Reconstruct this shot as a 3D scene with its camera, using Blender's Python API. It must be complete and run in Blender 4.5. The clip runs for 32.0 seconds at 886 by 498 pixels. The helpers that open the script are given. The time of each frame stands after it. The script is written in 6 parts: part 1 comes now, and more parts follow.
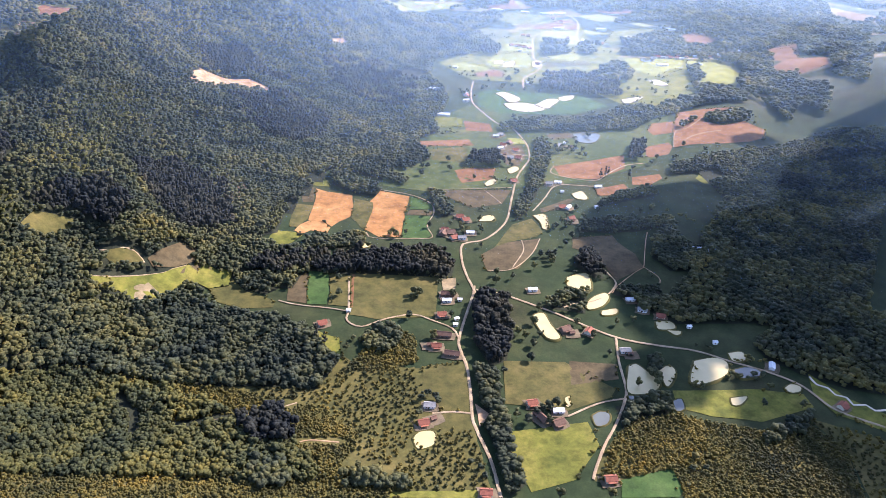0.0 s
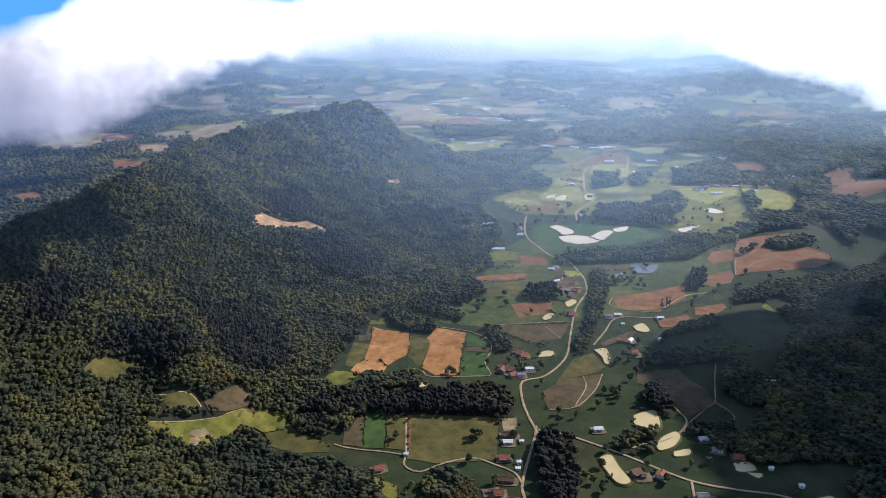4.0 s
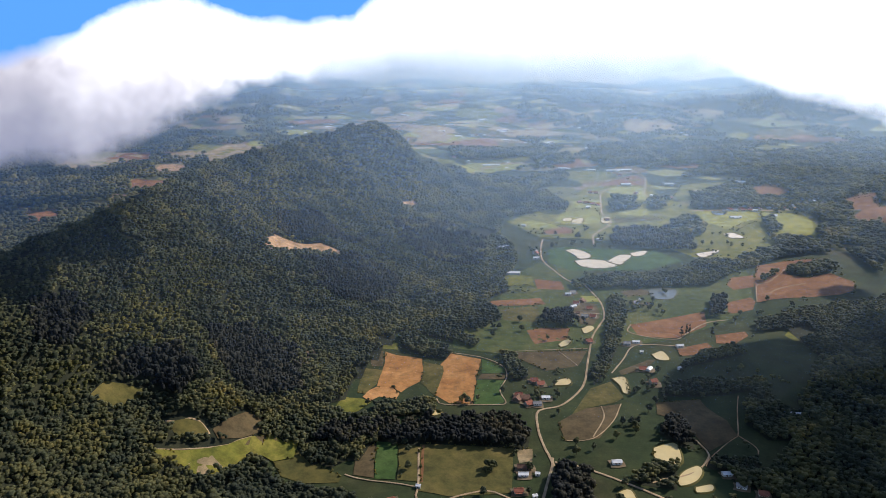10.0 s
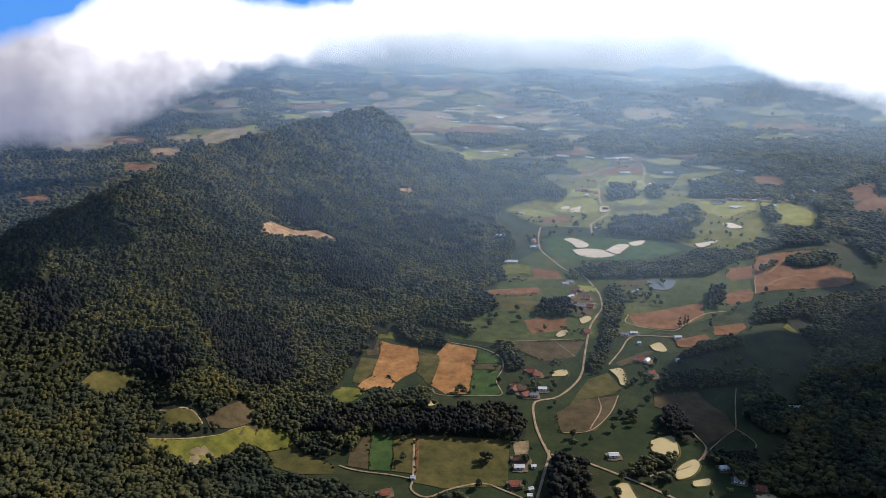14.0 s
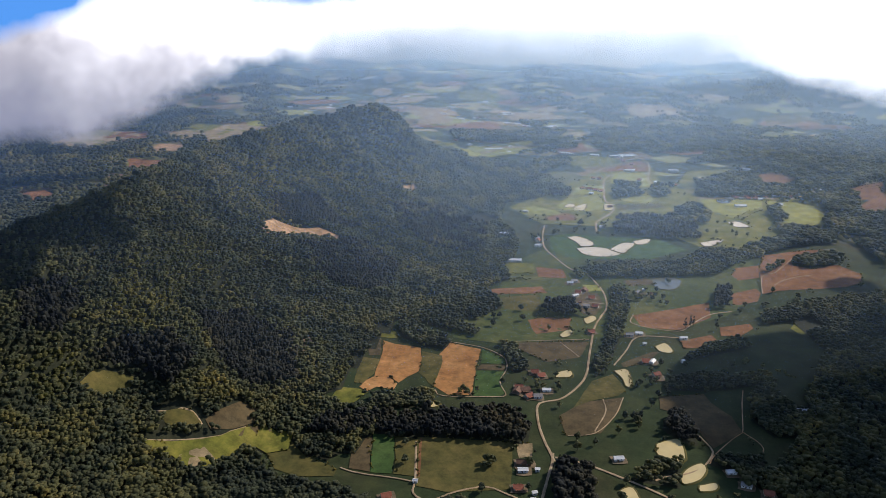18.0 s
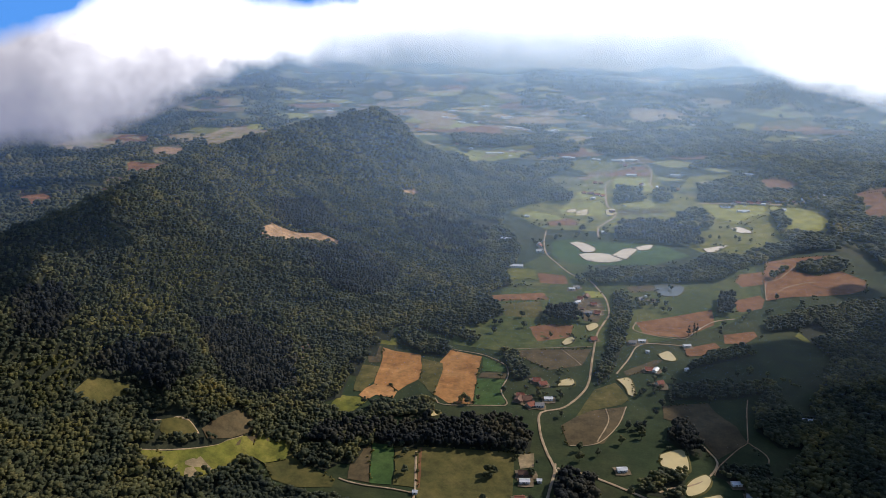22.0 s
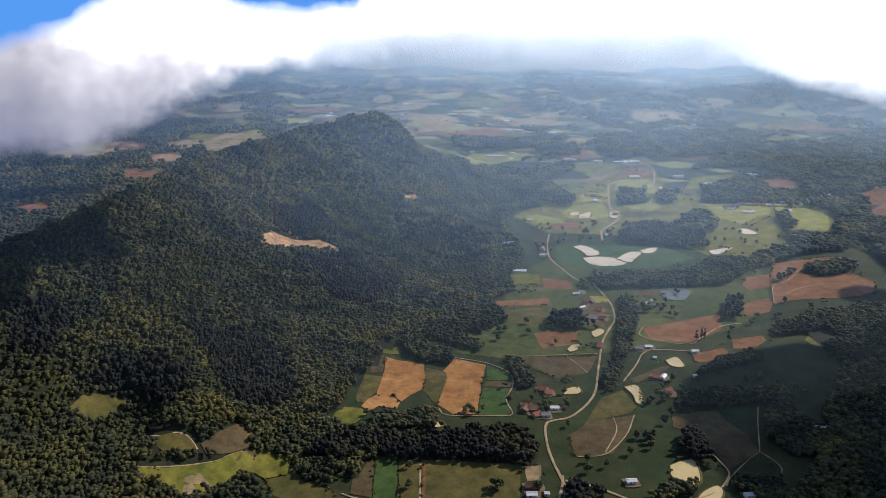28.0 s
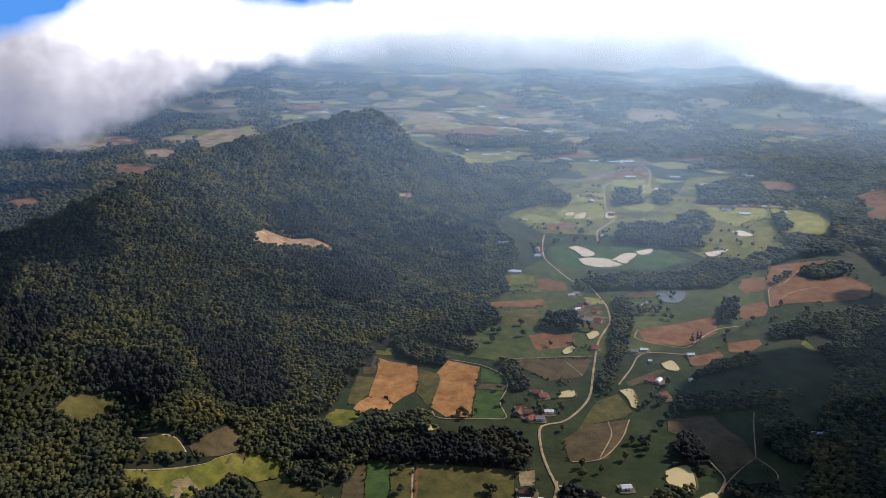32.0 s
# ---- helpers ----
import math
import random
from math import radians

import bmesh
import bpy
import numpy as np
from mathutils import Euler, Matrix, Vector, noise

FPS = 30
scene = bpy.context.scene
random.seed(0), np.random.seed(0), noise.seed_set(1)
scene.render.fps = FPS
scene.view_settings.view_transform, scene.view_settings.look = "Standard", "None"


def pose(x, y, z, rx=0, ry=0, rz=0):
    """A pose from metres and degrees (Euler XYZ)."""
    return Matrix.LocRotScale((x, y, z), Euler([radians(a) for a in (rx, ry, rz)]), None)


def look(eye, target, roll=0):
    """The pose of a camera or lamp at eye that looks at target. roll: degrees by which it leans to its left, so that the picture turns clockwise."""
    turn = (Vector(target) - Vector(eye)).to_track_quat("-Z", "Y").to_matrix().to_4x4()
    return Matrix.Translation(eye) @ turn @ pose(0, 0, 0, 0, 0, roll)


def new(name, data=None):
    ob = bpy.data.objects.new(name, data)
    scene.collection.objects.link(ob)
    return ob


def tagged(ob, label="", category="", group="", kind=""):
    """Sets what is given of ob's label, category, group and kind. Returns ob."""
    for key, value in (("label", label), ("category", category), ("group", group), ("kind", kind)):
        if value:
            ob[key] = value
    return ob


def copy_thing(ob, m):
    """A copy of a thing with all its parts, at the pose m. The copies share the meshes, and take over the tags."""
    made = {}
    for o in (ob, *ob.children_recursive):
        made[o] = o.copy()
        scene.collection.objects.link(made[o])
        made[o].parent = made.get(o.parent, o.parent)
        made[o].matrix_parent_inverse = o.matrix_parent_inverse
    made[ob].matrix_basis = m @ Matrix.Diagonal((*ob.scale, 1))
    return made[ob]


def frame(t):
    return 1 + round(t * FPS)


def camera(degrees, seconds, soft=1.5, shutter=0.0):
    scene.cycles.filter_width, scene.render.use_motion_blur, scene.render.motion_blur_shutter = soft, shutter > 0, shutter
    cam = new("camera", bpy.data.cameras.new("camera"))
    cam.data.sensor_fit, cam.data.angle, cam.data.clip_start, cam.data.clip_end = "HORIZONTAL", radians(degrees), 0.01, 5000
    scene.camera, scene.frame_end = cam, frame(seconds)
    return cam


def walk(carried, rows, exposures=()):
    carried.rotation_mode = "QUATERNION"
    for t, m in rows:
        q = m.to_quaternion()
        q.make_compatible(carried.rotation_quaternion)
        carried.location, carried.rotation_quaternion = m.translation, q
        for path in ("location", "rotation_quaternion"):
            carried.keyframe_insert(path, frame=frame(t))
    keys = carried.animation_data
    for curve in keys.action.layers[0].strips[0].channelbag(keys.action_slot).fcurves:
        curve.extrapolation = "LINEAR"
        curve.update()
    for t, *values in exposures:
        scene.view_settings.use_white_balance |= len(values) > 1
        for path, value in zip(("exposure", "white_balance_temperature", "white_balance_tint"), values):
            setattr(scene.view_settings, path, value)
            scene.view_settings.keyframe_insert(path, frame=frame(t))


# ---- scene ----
# eye drifts slowly forward over the valley; rows: seconds, turn to the left, tilt down, lean (degrees)
cam = camera(60.48, 32.0, soft=0.7)
PATH = [
    (0, -0.44, 28.55, 3.04),
    (0.5, 0.33, 28.87, 0.63),
    (1, 1.07, 27.76, 0.74),
    (1.5, 2.00, 20.83, 1.82),
    (2, 3.38, 18.59, 1.60),
    (2.5, 4.24, 18.43, 0.38),
    (3, 3.89, 18.83, 0.15),
    (3.5, 4.34, 18.68, -0.29),
    (5.5, 4.81, 19.06, 0.08),
    (6, 4.96, 19.25, 0.45),
    (6.5, 4.73, 19.03, 0.90),
    (7, 4.76, 18.54, 0.49),
    (7.5, 5.39, 18.60, 0.48),
    (8, 5.54, 18.22, 0.51),
    (8.5, 5.84, 18.19, 0.97),
    (9, 5.78, 17.78, -0.63),
    (9.5, 5.50, 17.17, -0.50),
    (10, 5.52, 17.18, -0.15),
    (10.5, 5.35, 17.34, -0.16),
    (11, 5.10, 17.00, -0.20),
    (11.5, 5.11, 17.28, -0.06),
    (12, 5.24, 17.70, 0.22),
    (12.5, 5.13, 18.11, 0.44),
    (13, 5.11, 18.14, 0.55),
    (13.5, 5.18, 18.26, 0.36),
    (14, 5.26, 18.24, 0.42),
    (14.5, 5.12, 18.57, 0.38),
    (16.5, 5.44, 18.26, 0.48),
    (17, 5.17, 18.53, 1.10),
    (17.5, 5.30, 18.46, 0.77),
    (18, 5.51, 18.55, 0.60),
    (18.5, 5.42, 18.57, 0.75),
    (19, 5.34, 18.64, 0.82),
    (19.5, 5.44, 18.55, 0.59),
    (20, 5.30, 18.75, 0.60),
    (20.5, 5.42, 18.61, 0.72),
    (21, 5.46, 18.66, 0.46),
    (21.5, 5.33, 18.58, 0.46),
    (22, 5.56, 18.31, 0.75),
    (22.5, 5.46, 18.28, 0.63),
    (23, 5.60, 18.45, 0.48),
    (23.5, 5.71, 18.59, 1.03),
    (24, 5.67, 18.64, 0.83),
    (24.5, 6.01, 18.51, 0.98),
    (25, 5.95, 18.45, 0.40),
    (25.5, 5.36, 18.16, 0.38),
    (27.5, 5.49, 18.20, 0.13),
    (28, 5.70, 18.13, 0.00),
    (28.5, 5.71, 18.33, 0.09),
    (29, 5.68, 18.38, 0.51),
    (29.5, 5.67, 18.35, 0.68),
    (30, 5.63, 18.39, 0.51),
    (30.5, 5.71, 18.20, 0.69),
    (31, 5.59, 19.02, 1.02),
    (31.5, 5.34, 18.83, 0.84),
    (32, 5.24, 18.32, 0.66),
]


def aim(t, turn, tilt, lean):
    eye = Vector((-0.39 * t, 3.15 * t, 465.0))
    a, b = radians(turn), radians(tilt)
    way = Vector((-math.sin(a) * math.cos(b), math.cos(a) * math.cos(b), -math.sin(b)))
    return t, look(eye, eye + way * 100.0, lean)


walk(cam, [aim(*row) for row in PATH], exposures=[(0.0, 1.35, 5800, 27), (1.0, 1.3, 5500, 27), (1.5, 0.95, 5400, 24), (2.0, 0.72, 5450, 20), (3.0, 0.2, 5600, 18), (6.0, 0.12, 6200, 16),
    (9.0, 0.1, 6250, 16), (13.0, -0.18, 6250, 16), (32.0, -0.24, 6250, 16)])

# ---- sky and sun ----
SUN_TURN, SUN_HEIGHT = radians(54.0), radians(36.0)     # from north (y) towards east, above the horizon
world = bpy.data.worlds.new("sky")
scene.world = world
world.use_nodes = True
wn = world.node_tree.nodes
sky = wn.new("ShaderNodeTexSky")
sky.sky_type, sky.sun_disc = "NISHITA", False
sky.sun_elevation, sky.sun_rotation = SUN_HEIGHT, SUN_TURN
sky.altitude, sky.air_density, sky.dust_density = 700, 1.0, 1.0
wn["Background"].inputs["Strength"].default_value = 0.14
world.node_tree.links.new(sky.outputs["Color"], wn["Background"].inputs["Color"])

sun = new("sun", bpy.data.lights.new("sun", "SUN"))
sun.data.energy, sun.data.angle, sun.data.color = 5.0, radians(0.6), (1.0, 0.89, 0.70)
to_sun = Vector((math.sin(SUN_TURN) * math.cos(SUN_HEIGHT), math.cos(SUN_TURN) * math.cos(SUN_HEIGHT), math.sin(SUN_HEIGHT)))
sun.matrix_world = look(Vector((0, 0, 900)) + to_sun * 500, Vector((0, 0, 900)))


# ---- materials ----
class Nodes:
    """A small builder for node materials."""

    def __init__(self, name, rough=0.9):
        self.mat = bpy.data.materials.new(name)
        self.mat.use_nodes = True
        self.n, self.l = self.mat.node_tree.nodes, self.mat.node_tree.links
        self.bsdf = self.n["Principled BSDF"]
        self.bsdf.inputs["Roughness"].default_value = rough
        self.bsdf.inputs["Specular IOR Level"].default_value = 0.25
        self.geo = self.n.new("ShaderNodeNewGeometry")

    def noise(self, scale, detail=4.0, stretch=None, offset=(0, 0, 0), rough=0.55):
        m = self.n.new("ShaderNodeMapping")
        m.inputs["Scale"].default_value = stretch or (1, 1, 1)
        m.inputs["Location"].default_value = offset
        self.l.new(self.geo.outputs["Position"], m.inputs["Vector"])
        t = self.n.new("ShaderNodeTexNoise")
        t.inputs["Scale"].default_value, t.inputs["Detail"].default_value = scale, detail
        t.inputs["Roughness"].default_value = rough
        self.l.new(m.outputs["Vector"], t.inputs["Vector"])
        return t.outputs["Fac"]

    def ramp(self, fac, stops):
        r = self.n.new("ShaderNodeValToRGB")
        el = r.color_ramp.elements
        while len(el) < len(stops):
            el.new(0.5)
        for e, (p, c) in zip(el, stops):
            e.position, e.color = p, (*c, 1.0) if len(c) == 3 else c
        self.l.new(fac, r.inputs["Fac"])
        return r.outputs["Color"]

    def math(self, op, a, b=0.0, c=0.0):
        m = self.n.new("ShaderNodeMath")
        m.operation = op
        for i, v in enumerate((a, b, c)):
            if isinstance(v, (int, float)):
                m.inputs[i].default_value = v
            else:
                self.l.new(v, m.inputs[i])
        return m.outputs[0]

    def mix(self, fac, a, b, kind="MIX"):
        m = self.n.new("ShaderNodeMix")
        m.data_type, m.blend_type = "RGBA", kind
        for key, v in ((0, fac), (6, a), (7, b)):
            if isinstance(v, (int, float)):
                m.inputs[key].default_value = v
            elif isinstance(v, tuple):
                m.inputs[key].default_value = (*v, 1.0)
            else:
                self.l.new(v, m.inputs[key])
        return m.outputs[2]

    def colour(self, c):
        self.l.new(c, self.bsdf.inputs["Base Color"])
        return self

    def bump(self, h, strength=0.5, distance=0.3):
        b = self.n.new("ShaderNodeBump")
        b.inputs["Strength"].default_value, b.inputs["Distance"].default_value = strength, distance
        self.l.new(h, b.inputs["Height"])
        self.l.new(b.outputs["Normal"], self.bsdf.inputs["Normal"])
        return self


def blend_mat(name, dark, mid, light, coarse=0.02, fine=0.35, rough=0.95, rows=None):
    """A natural ground surface: three tones over large stains and fine grain, with optional crop rows (spacing, turn)."""
    k = Nodes(name, rough)
    a = k.ramp(k.noise(coarse, 5, rough=0.65), [(0.32, dark), (0.5, mid), (0.68, light)])
    stain = k.ramp(k.noise(0.07, 5, offset=(9, 4, 0), rough=0.7), [(0.34, (0.62, 0.64, 0.62)), (0.52, (1.0, 1.0, 1.0)), (0.70, (1.32, 1.25, 1.18))])
    c = k.mix(1.0, a, stain, "MULTIPLY")
    g = k.noise(fine, 6, rough=0.7)
    c = k.mix(0.28, c, k.ramp(g, [(0.3, (0.25, 0.25, 0.25)), (0.7, (0.85, 0.85, 0.85))]), "OVERLAY")
    if rows:
        w = k.n.new("ShaderNodeTexWave")
        mp = k.n.new("ShaderNodeMapping")
        mp.inputs["Rotation"].default_value = (0, 0, radians(rows[1]))
        k.l.new(k.geo.outputs["Position"], mp.inputs["Vector"])
        k.l.new(mp.outputs["Vector"], w.inputs["Vector"])
        w.inputs["Scale"].default_value, w.inputs["Distortion"].default_value = 0.314 / rows[0], 1.5
        w.inputs["Detail"].default_value = 2
        c = k.mix(0.05, c, k.ramp(w.outputs["Fac"], [(0.2, dark), (0.8, light)]))
    k.colour(c).bump(g, 0.35, 0.3)
    return k.mat


def pasture_mat():
    """Grazing land: green, olive and dry grass in large stains, with tufts, hollows and worn spots. The valley floor's
    dimness is put into the near-black tones.
    """
    k = Nodes("pasture_grass", 0.95)
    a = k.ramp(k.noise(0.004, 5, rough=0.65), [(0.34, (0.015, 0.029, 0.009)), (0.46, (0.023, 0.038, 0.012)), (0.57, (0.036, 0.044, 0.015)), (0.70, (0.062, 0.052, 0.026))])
    b = k.ramp(k.noise(0.03, 6, rough=0.7), [(0.35, (0.55, 0.62, 0.55)), (0.55, (1.0, 1.0, 1.0)), (0.72, (1.5, 1.3, 1.15))])
    c = k.mix(1.0, a, b, "MULTIPLY")
    cell = k.n.new("ShaderNodeTexVoronoi")      # far off, small holdings: fields, fallow and copses side by side
    bend, flat = k.n.new("ShaderNodeVectorMath"), k.n.new("ShaderNodeMapping")
    bend.operation = "ADD"
    stir = k.n.new("ShaderNodeTexNoise")
    stir.inputs["Scale"].default_value = 0.006
    swing = k.n.new("ShaderNodeVectorMath")
    swing.operation, swing.inputs[3].default_value = "SCALE", 90.0
    k.l.new(k.geo.outputs["Position"], stir.inputs["Vector"]), k.l.new(stir.outputs["Color"], swing.inputs[0])
    k.l.new(k.geo.outputs["Position"], bend.inputs[0]), k.l.new(swing.outputs[0], bend.inputs[1])
    flat.inputs["Scale"].default_value, flat.inputs["Rotation"].default_value = (0.75, 1.1, 0.0), (0, 0, 0.3)
    k.l.new(bend.outputs[0], flat.inputs["Vector"]), k.l.new(flat.outputs["Vector"], cell.inputs["Vector"])
    cell.inputs["Scale"].default_value = 0.0125
    hue = k.n.new("ShaderNodeSeparateColor")
    k.l.new(cell.outputs["Color"], hue.inputs[0])
    plots = k.ramp(hue.outputs[0], [(0.0, (0.018, 0.029, 0.018)), (0.55, (0.032, 0.046, 0.023)), (0.62, (0.080, 0.100, 0.034)), (0.72, (0.15, 0.145, 0.055)), (0.80, (0.17, 0.095, 0.055)), (0.88, (0.30, 0.24, 0.14)), (0.96, (0.24, 0.23, 0.08))])
    sep = k.n.new("ShaderNodeSeparateXYZ")
    k.l.new(k.geo.outputs["Position"], sep.inputs[0])
    off = k.math("SQRT", k.math("ADD", k.math("MULTIPLY", sep.outputs[0], sep.outputs[0]), k.math("MULTIPLY", sep.outputs[1], sep.outputs[1])))
    c = k.mix(k.ramp(k.math("DIVIDE", off, 4000.0), [(0.44, (0, 0, 0)), (0.55, (0.85, 0.85, 0.85))]), c, plots)
    g = k.noise(0.45, 6, rough=0.75)
    c = k.mix(0.35, c, k.ramp(g, [(0.3, (0.22, 0.24, 0.22)), (0.7, (0.85, 0.85, 0.85))]), "OVERLAY")
    k.colour(c).bump(g, 0.4, 0.4)
    return k.mat


PASTURE = pasture_mat()
PASTURE_DRY = blend_mat("dry_pasture", (0.056, 0.056, 0.015), (0.084, 0.075, 0.020), (0.122, 0.098, 0.031), 0.02, 0.3)
# lighter copy of the pasture, with sunlight put into the colour
PASTURE_SUN_TONE = blend_mat("sunny_pasture", (0.034, 0.052, 0.014), (0.056, 0.074, 0.019), (0.096, 0.098, 0.030), 0.012, 0.3)
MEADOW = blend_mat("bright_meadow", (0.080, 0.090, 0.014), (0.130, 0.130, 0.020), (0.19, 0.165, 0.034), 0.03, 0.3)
CROP_GREEN = blend_mat("green_crop", (0.030, 0.064, 0.014), (0.042, 0.082, 0.018), (0.060, 0.098, 0.025), 0.03, 0.5, rows=(3.0, 20))
SOIL_ORANGE = blend_mat("orange_ploughed_soil", (0.25, 0.115, 0.034), (0.33, 0.158, 0.050), (0.40, 0.205, 0.072), 0.03, 0.4, rows=(3.5, 80))
SOIL_BRIGHT = blend_mat("bright_orange_soil", (0.30, 0.145, 0.05), (0.40, 0.20, 0.07), (0.47, 0.26, 0.10), 0.03, 0.4, rows=(3.5, 40))
SOIL_RED = blend_mat("reddish_soil", (0.135, 0.062, 0.026), (0.180, 0.084, 0.037), (0.22, 0.112, 0.052), 0.02, 0.35, rows=(4.0, 15))
# short grazed grass, brightened in colour for the sunlit fields
GRAZED_SUN_TONE = blend_mat("sun_toned_grazed_grass", (0.150, 0.160, 0.034), (0.225, 0.225, 0.048), (0.31, 0.285, 0.075), 0.03, 0.3)
STUBBLE = blend_mat("stubble_field", (0.060, 0.044, 0.021), (0.084, 0.062, 0.029), (0.110, 0.083, 0.041), 0.03, 0.4, rows=(3.5, 5))
PALE_FIELD = blend_mat("pale_dry_field", (0.19, 0.145, 0.08), (0.25, 0.19, 0.105), (0.30, 0.24, 0.14), 0.03, 0.4)
BARE_EARTH = blend_mat("bare_clay_earth", (0.24, 0.145, 0.075), (0.34, 0.215, 0.12), (0.44, 0.30, 0.18), 0.05, 0.3)
GRAVEL = blend_mat("pale_gravel_road", (0.25, 0.18, 0.105), (0.33, 0.245, 0.15), (0.41, 0.315, 0.20), 0.06, 0.8)
# Litter tones set near-black, so they carry the shade between the crowns
SHADED_FOREST_FLOOR = blend_mat("forest_floor", (0.014, 0.018, 0.010), (0.020, 0.024, 0.013), (0.032, 0.034, 0.017), 0.03, 0.4)

# ---- the land ----
def smooth(a, b, v):
    """0 below a, 1 above b, smooth between."""
    q = np.clip((v - a) / (b - a), 0.0, 1.0)
    return q * q * (3 - 2 * q)


def waves(x, y, seed, size):
    """Gentle rolling relief between about -1 and 1, of that wavelength in metres."""
    rng = np.random.RandomState(seed)
    total = 0.0
    for k in range(7):
        a, p = rng.uniform(0, 2 * np.pi, 2)
        f = 2 * np.pi / size * rng.uniform(0.6, 1.7)
        total = total + np.sin((x * np.cos(a) + y * np.sin(a)) * f + p)
    return total / 4.0


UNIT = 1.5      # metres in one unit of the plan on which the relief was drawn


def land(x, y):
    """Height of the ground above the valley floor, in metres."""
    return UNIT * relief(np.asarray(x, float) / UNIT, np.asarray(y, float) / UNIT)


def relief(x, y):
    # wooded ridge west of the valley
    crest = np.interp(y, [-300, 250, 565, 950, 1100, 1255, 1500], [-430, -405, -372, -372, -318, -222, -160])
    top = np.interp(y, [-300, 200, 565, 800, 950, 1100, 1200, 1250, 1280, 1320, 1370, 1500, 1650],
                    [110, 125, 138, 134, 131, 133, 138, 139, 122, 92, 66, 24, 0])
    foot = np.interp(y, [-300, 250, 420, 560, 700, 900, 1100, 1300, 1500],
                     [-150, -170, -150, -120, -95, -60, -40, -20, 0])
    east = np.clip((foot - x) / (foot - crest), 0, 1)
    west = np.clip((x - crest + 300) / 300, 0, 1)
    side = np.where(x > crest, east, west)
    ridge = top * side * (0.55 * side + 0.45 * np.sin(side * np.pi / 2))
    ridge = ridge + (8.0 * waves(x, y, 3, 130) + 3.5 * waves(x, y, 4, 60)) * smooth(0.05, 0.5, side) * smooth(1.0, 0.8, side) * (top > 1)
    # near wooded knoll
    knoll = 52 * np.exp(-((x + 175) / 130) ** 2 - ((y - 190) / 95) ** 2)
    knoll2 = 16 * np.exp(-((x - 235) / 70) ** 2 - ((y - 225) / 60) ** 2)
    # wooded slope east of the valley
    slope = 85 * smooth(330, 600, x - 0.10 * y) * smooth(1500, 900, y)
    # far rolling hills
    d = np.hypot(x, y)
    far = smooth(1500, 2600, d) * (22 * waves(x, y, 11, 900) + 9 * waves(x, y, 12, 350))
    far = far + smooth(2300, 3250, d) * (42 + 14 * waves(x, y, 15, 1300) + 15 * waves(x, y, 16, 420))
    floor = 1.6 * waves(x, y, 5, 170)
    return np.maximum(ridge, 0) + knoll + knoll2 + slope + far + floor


def axis(*spans):
    out = []
    for a, b, step in spans:
        out += list(np.arange(a, b, step))
    return np.array(out + [spans[-1][1]], float)


def grid_mesh(name, xs, ys, height):
    """A regular sheet over the plan, at the heights given by a function."""
    gx, gy = np.meshgrid(xs, ys)
    co = np.stack([gx, gy, height(gx, gy)], -1).reshape(-1, 3)
    nx, ny = len(xs), len(ys)
    i = (np.arange(ny - 1)[:, None] * nx + np.arange(nx - 1)[None]).ravel()
    return sheet(name, co, np.stack([i, i + 1, i + nx + 1, i + nx], 1))


def sheet(name, co, faces):
    me = bpy.data.meshes.new(name)
    n, k = len(faces), faces.shape[1]
    me.vertices.add(len(co))
    me.vertices.foreach_set("co", np.ascontiguousarray(co, np.float32).ravel())
    me.loops.add(n * k)
    me.loops.foreach_set("vertex_index", np.ascontiguousarray(faces, np.int32).ravel())
    me.polygons.add(n)
    me.polygons.foreach_set("loop_start", np.arange(0, n * k, k, dtype=np.int32))
    me.update(calc_edges=True)
    me.validate()
    me.polygons.foreach_set("use_smooth", np.ones(len(me.polygons), bool))
    return me


xs = axis((-4900, -2100, 90), (-2100, -1050, 35), (-1050, 1050, 12), (1050, 2100, 35), (2100, 4900, 90))
ys = axis((-1200, -150, 75), (-150, 2550, 12), (2550, 3600, 28), (3600, 4880, 32))
me = grid_mesh("ground", xs, ys, land)
me.materials.append(PASTURE)
ground = tagged(new("ground", me), "rolling green and brown farmland valley between wooded hills", "ground", kind="structure")

# ---- water ----
def water_mat(name, colour, rough):
    k = Nodes(name, rough)
    k.bsdf.inputs["Specular IOR Level"].default_value = 0.5
    k.colour(k.ramp(k.noise(0.05, 4), [(0.35, tuple(v * 0.85 for v in colour)), (0.65, colour)]))
    k.bump(k.noise(0.9, 3), 0.08, 0.05)
    return k.mat


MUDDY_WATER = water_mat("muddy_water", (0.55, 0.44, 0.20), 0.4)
# Bright sky reflection is put into this pale base colour
PALE_WATER = water_mat("sky_bright_water", (0.66, 0.57, 0.42), 0.5)
DARK_WATER = water_mat("grey_water", (0.13, 0.14, 0.12), 0.12)


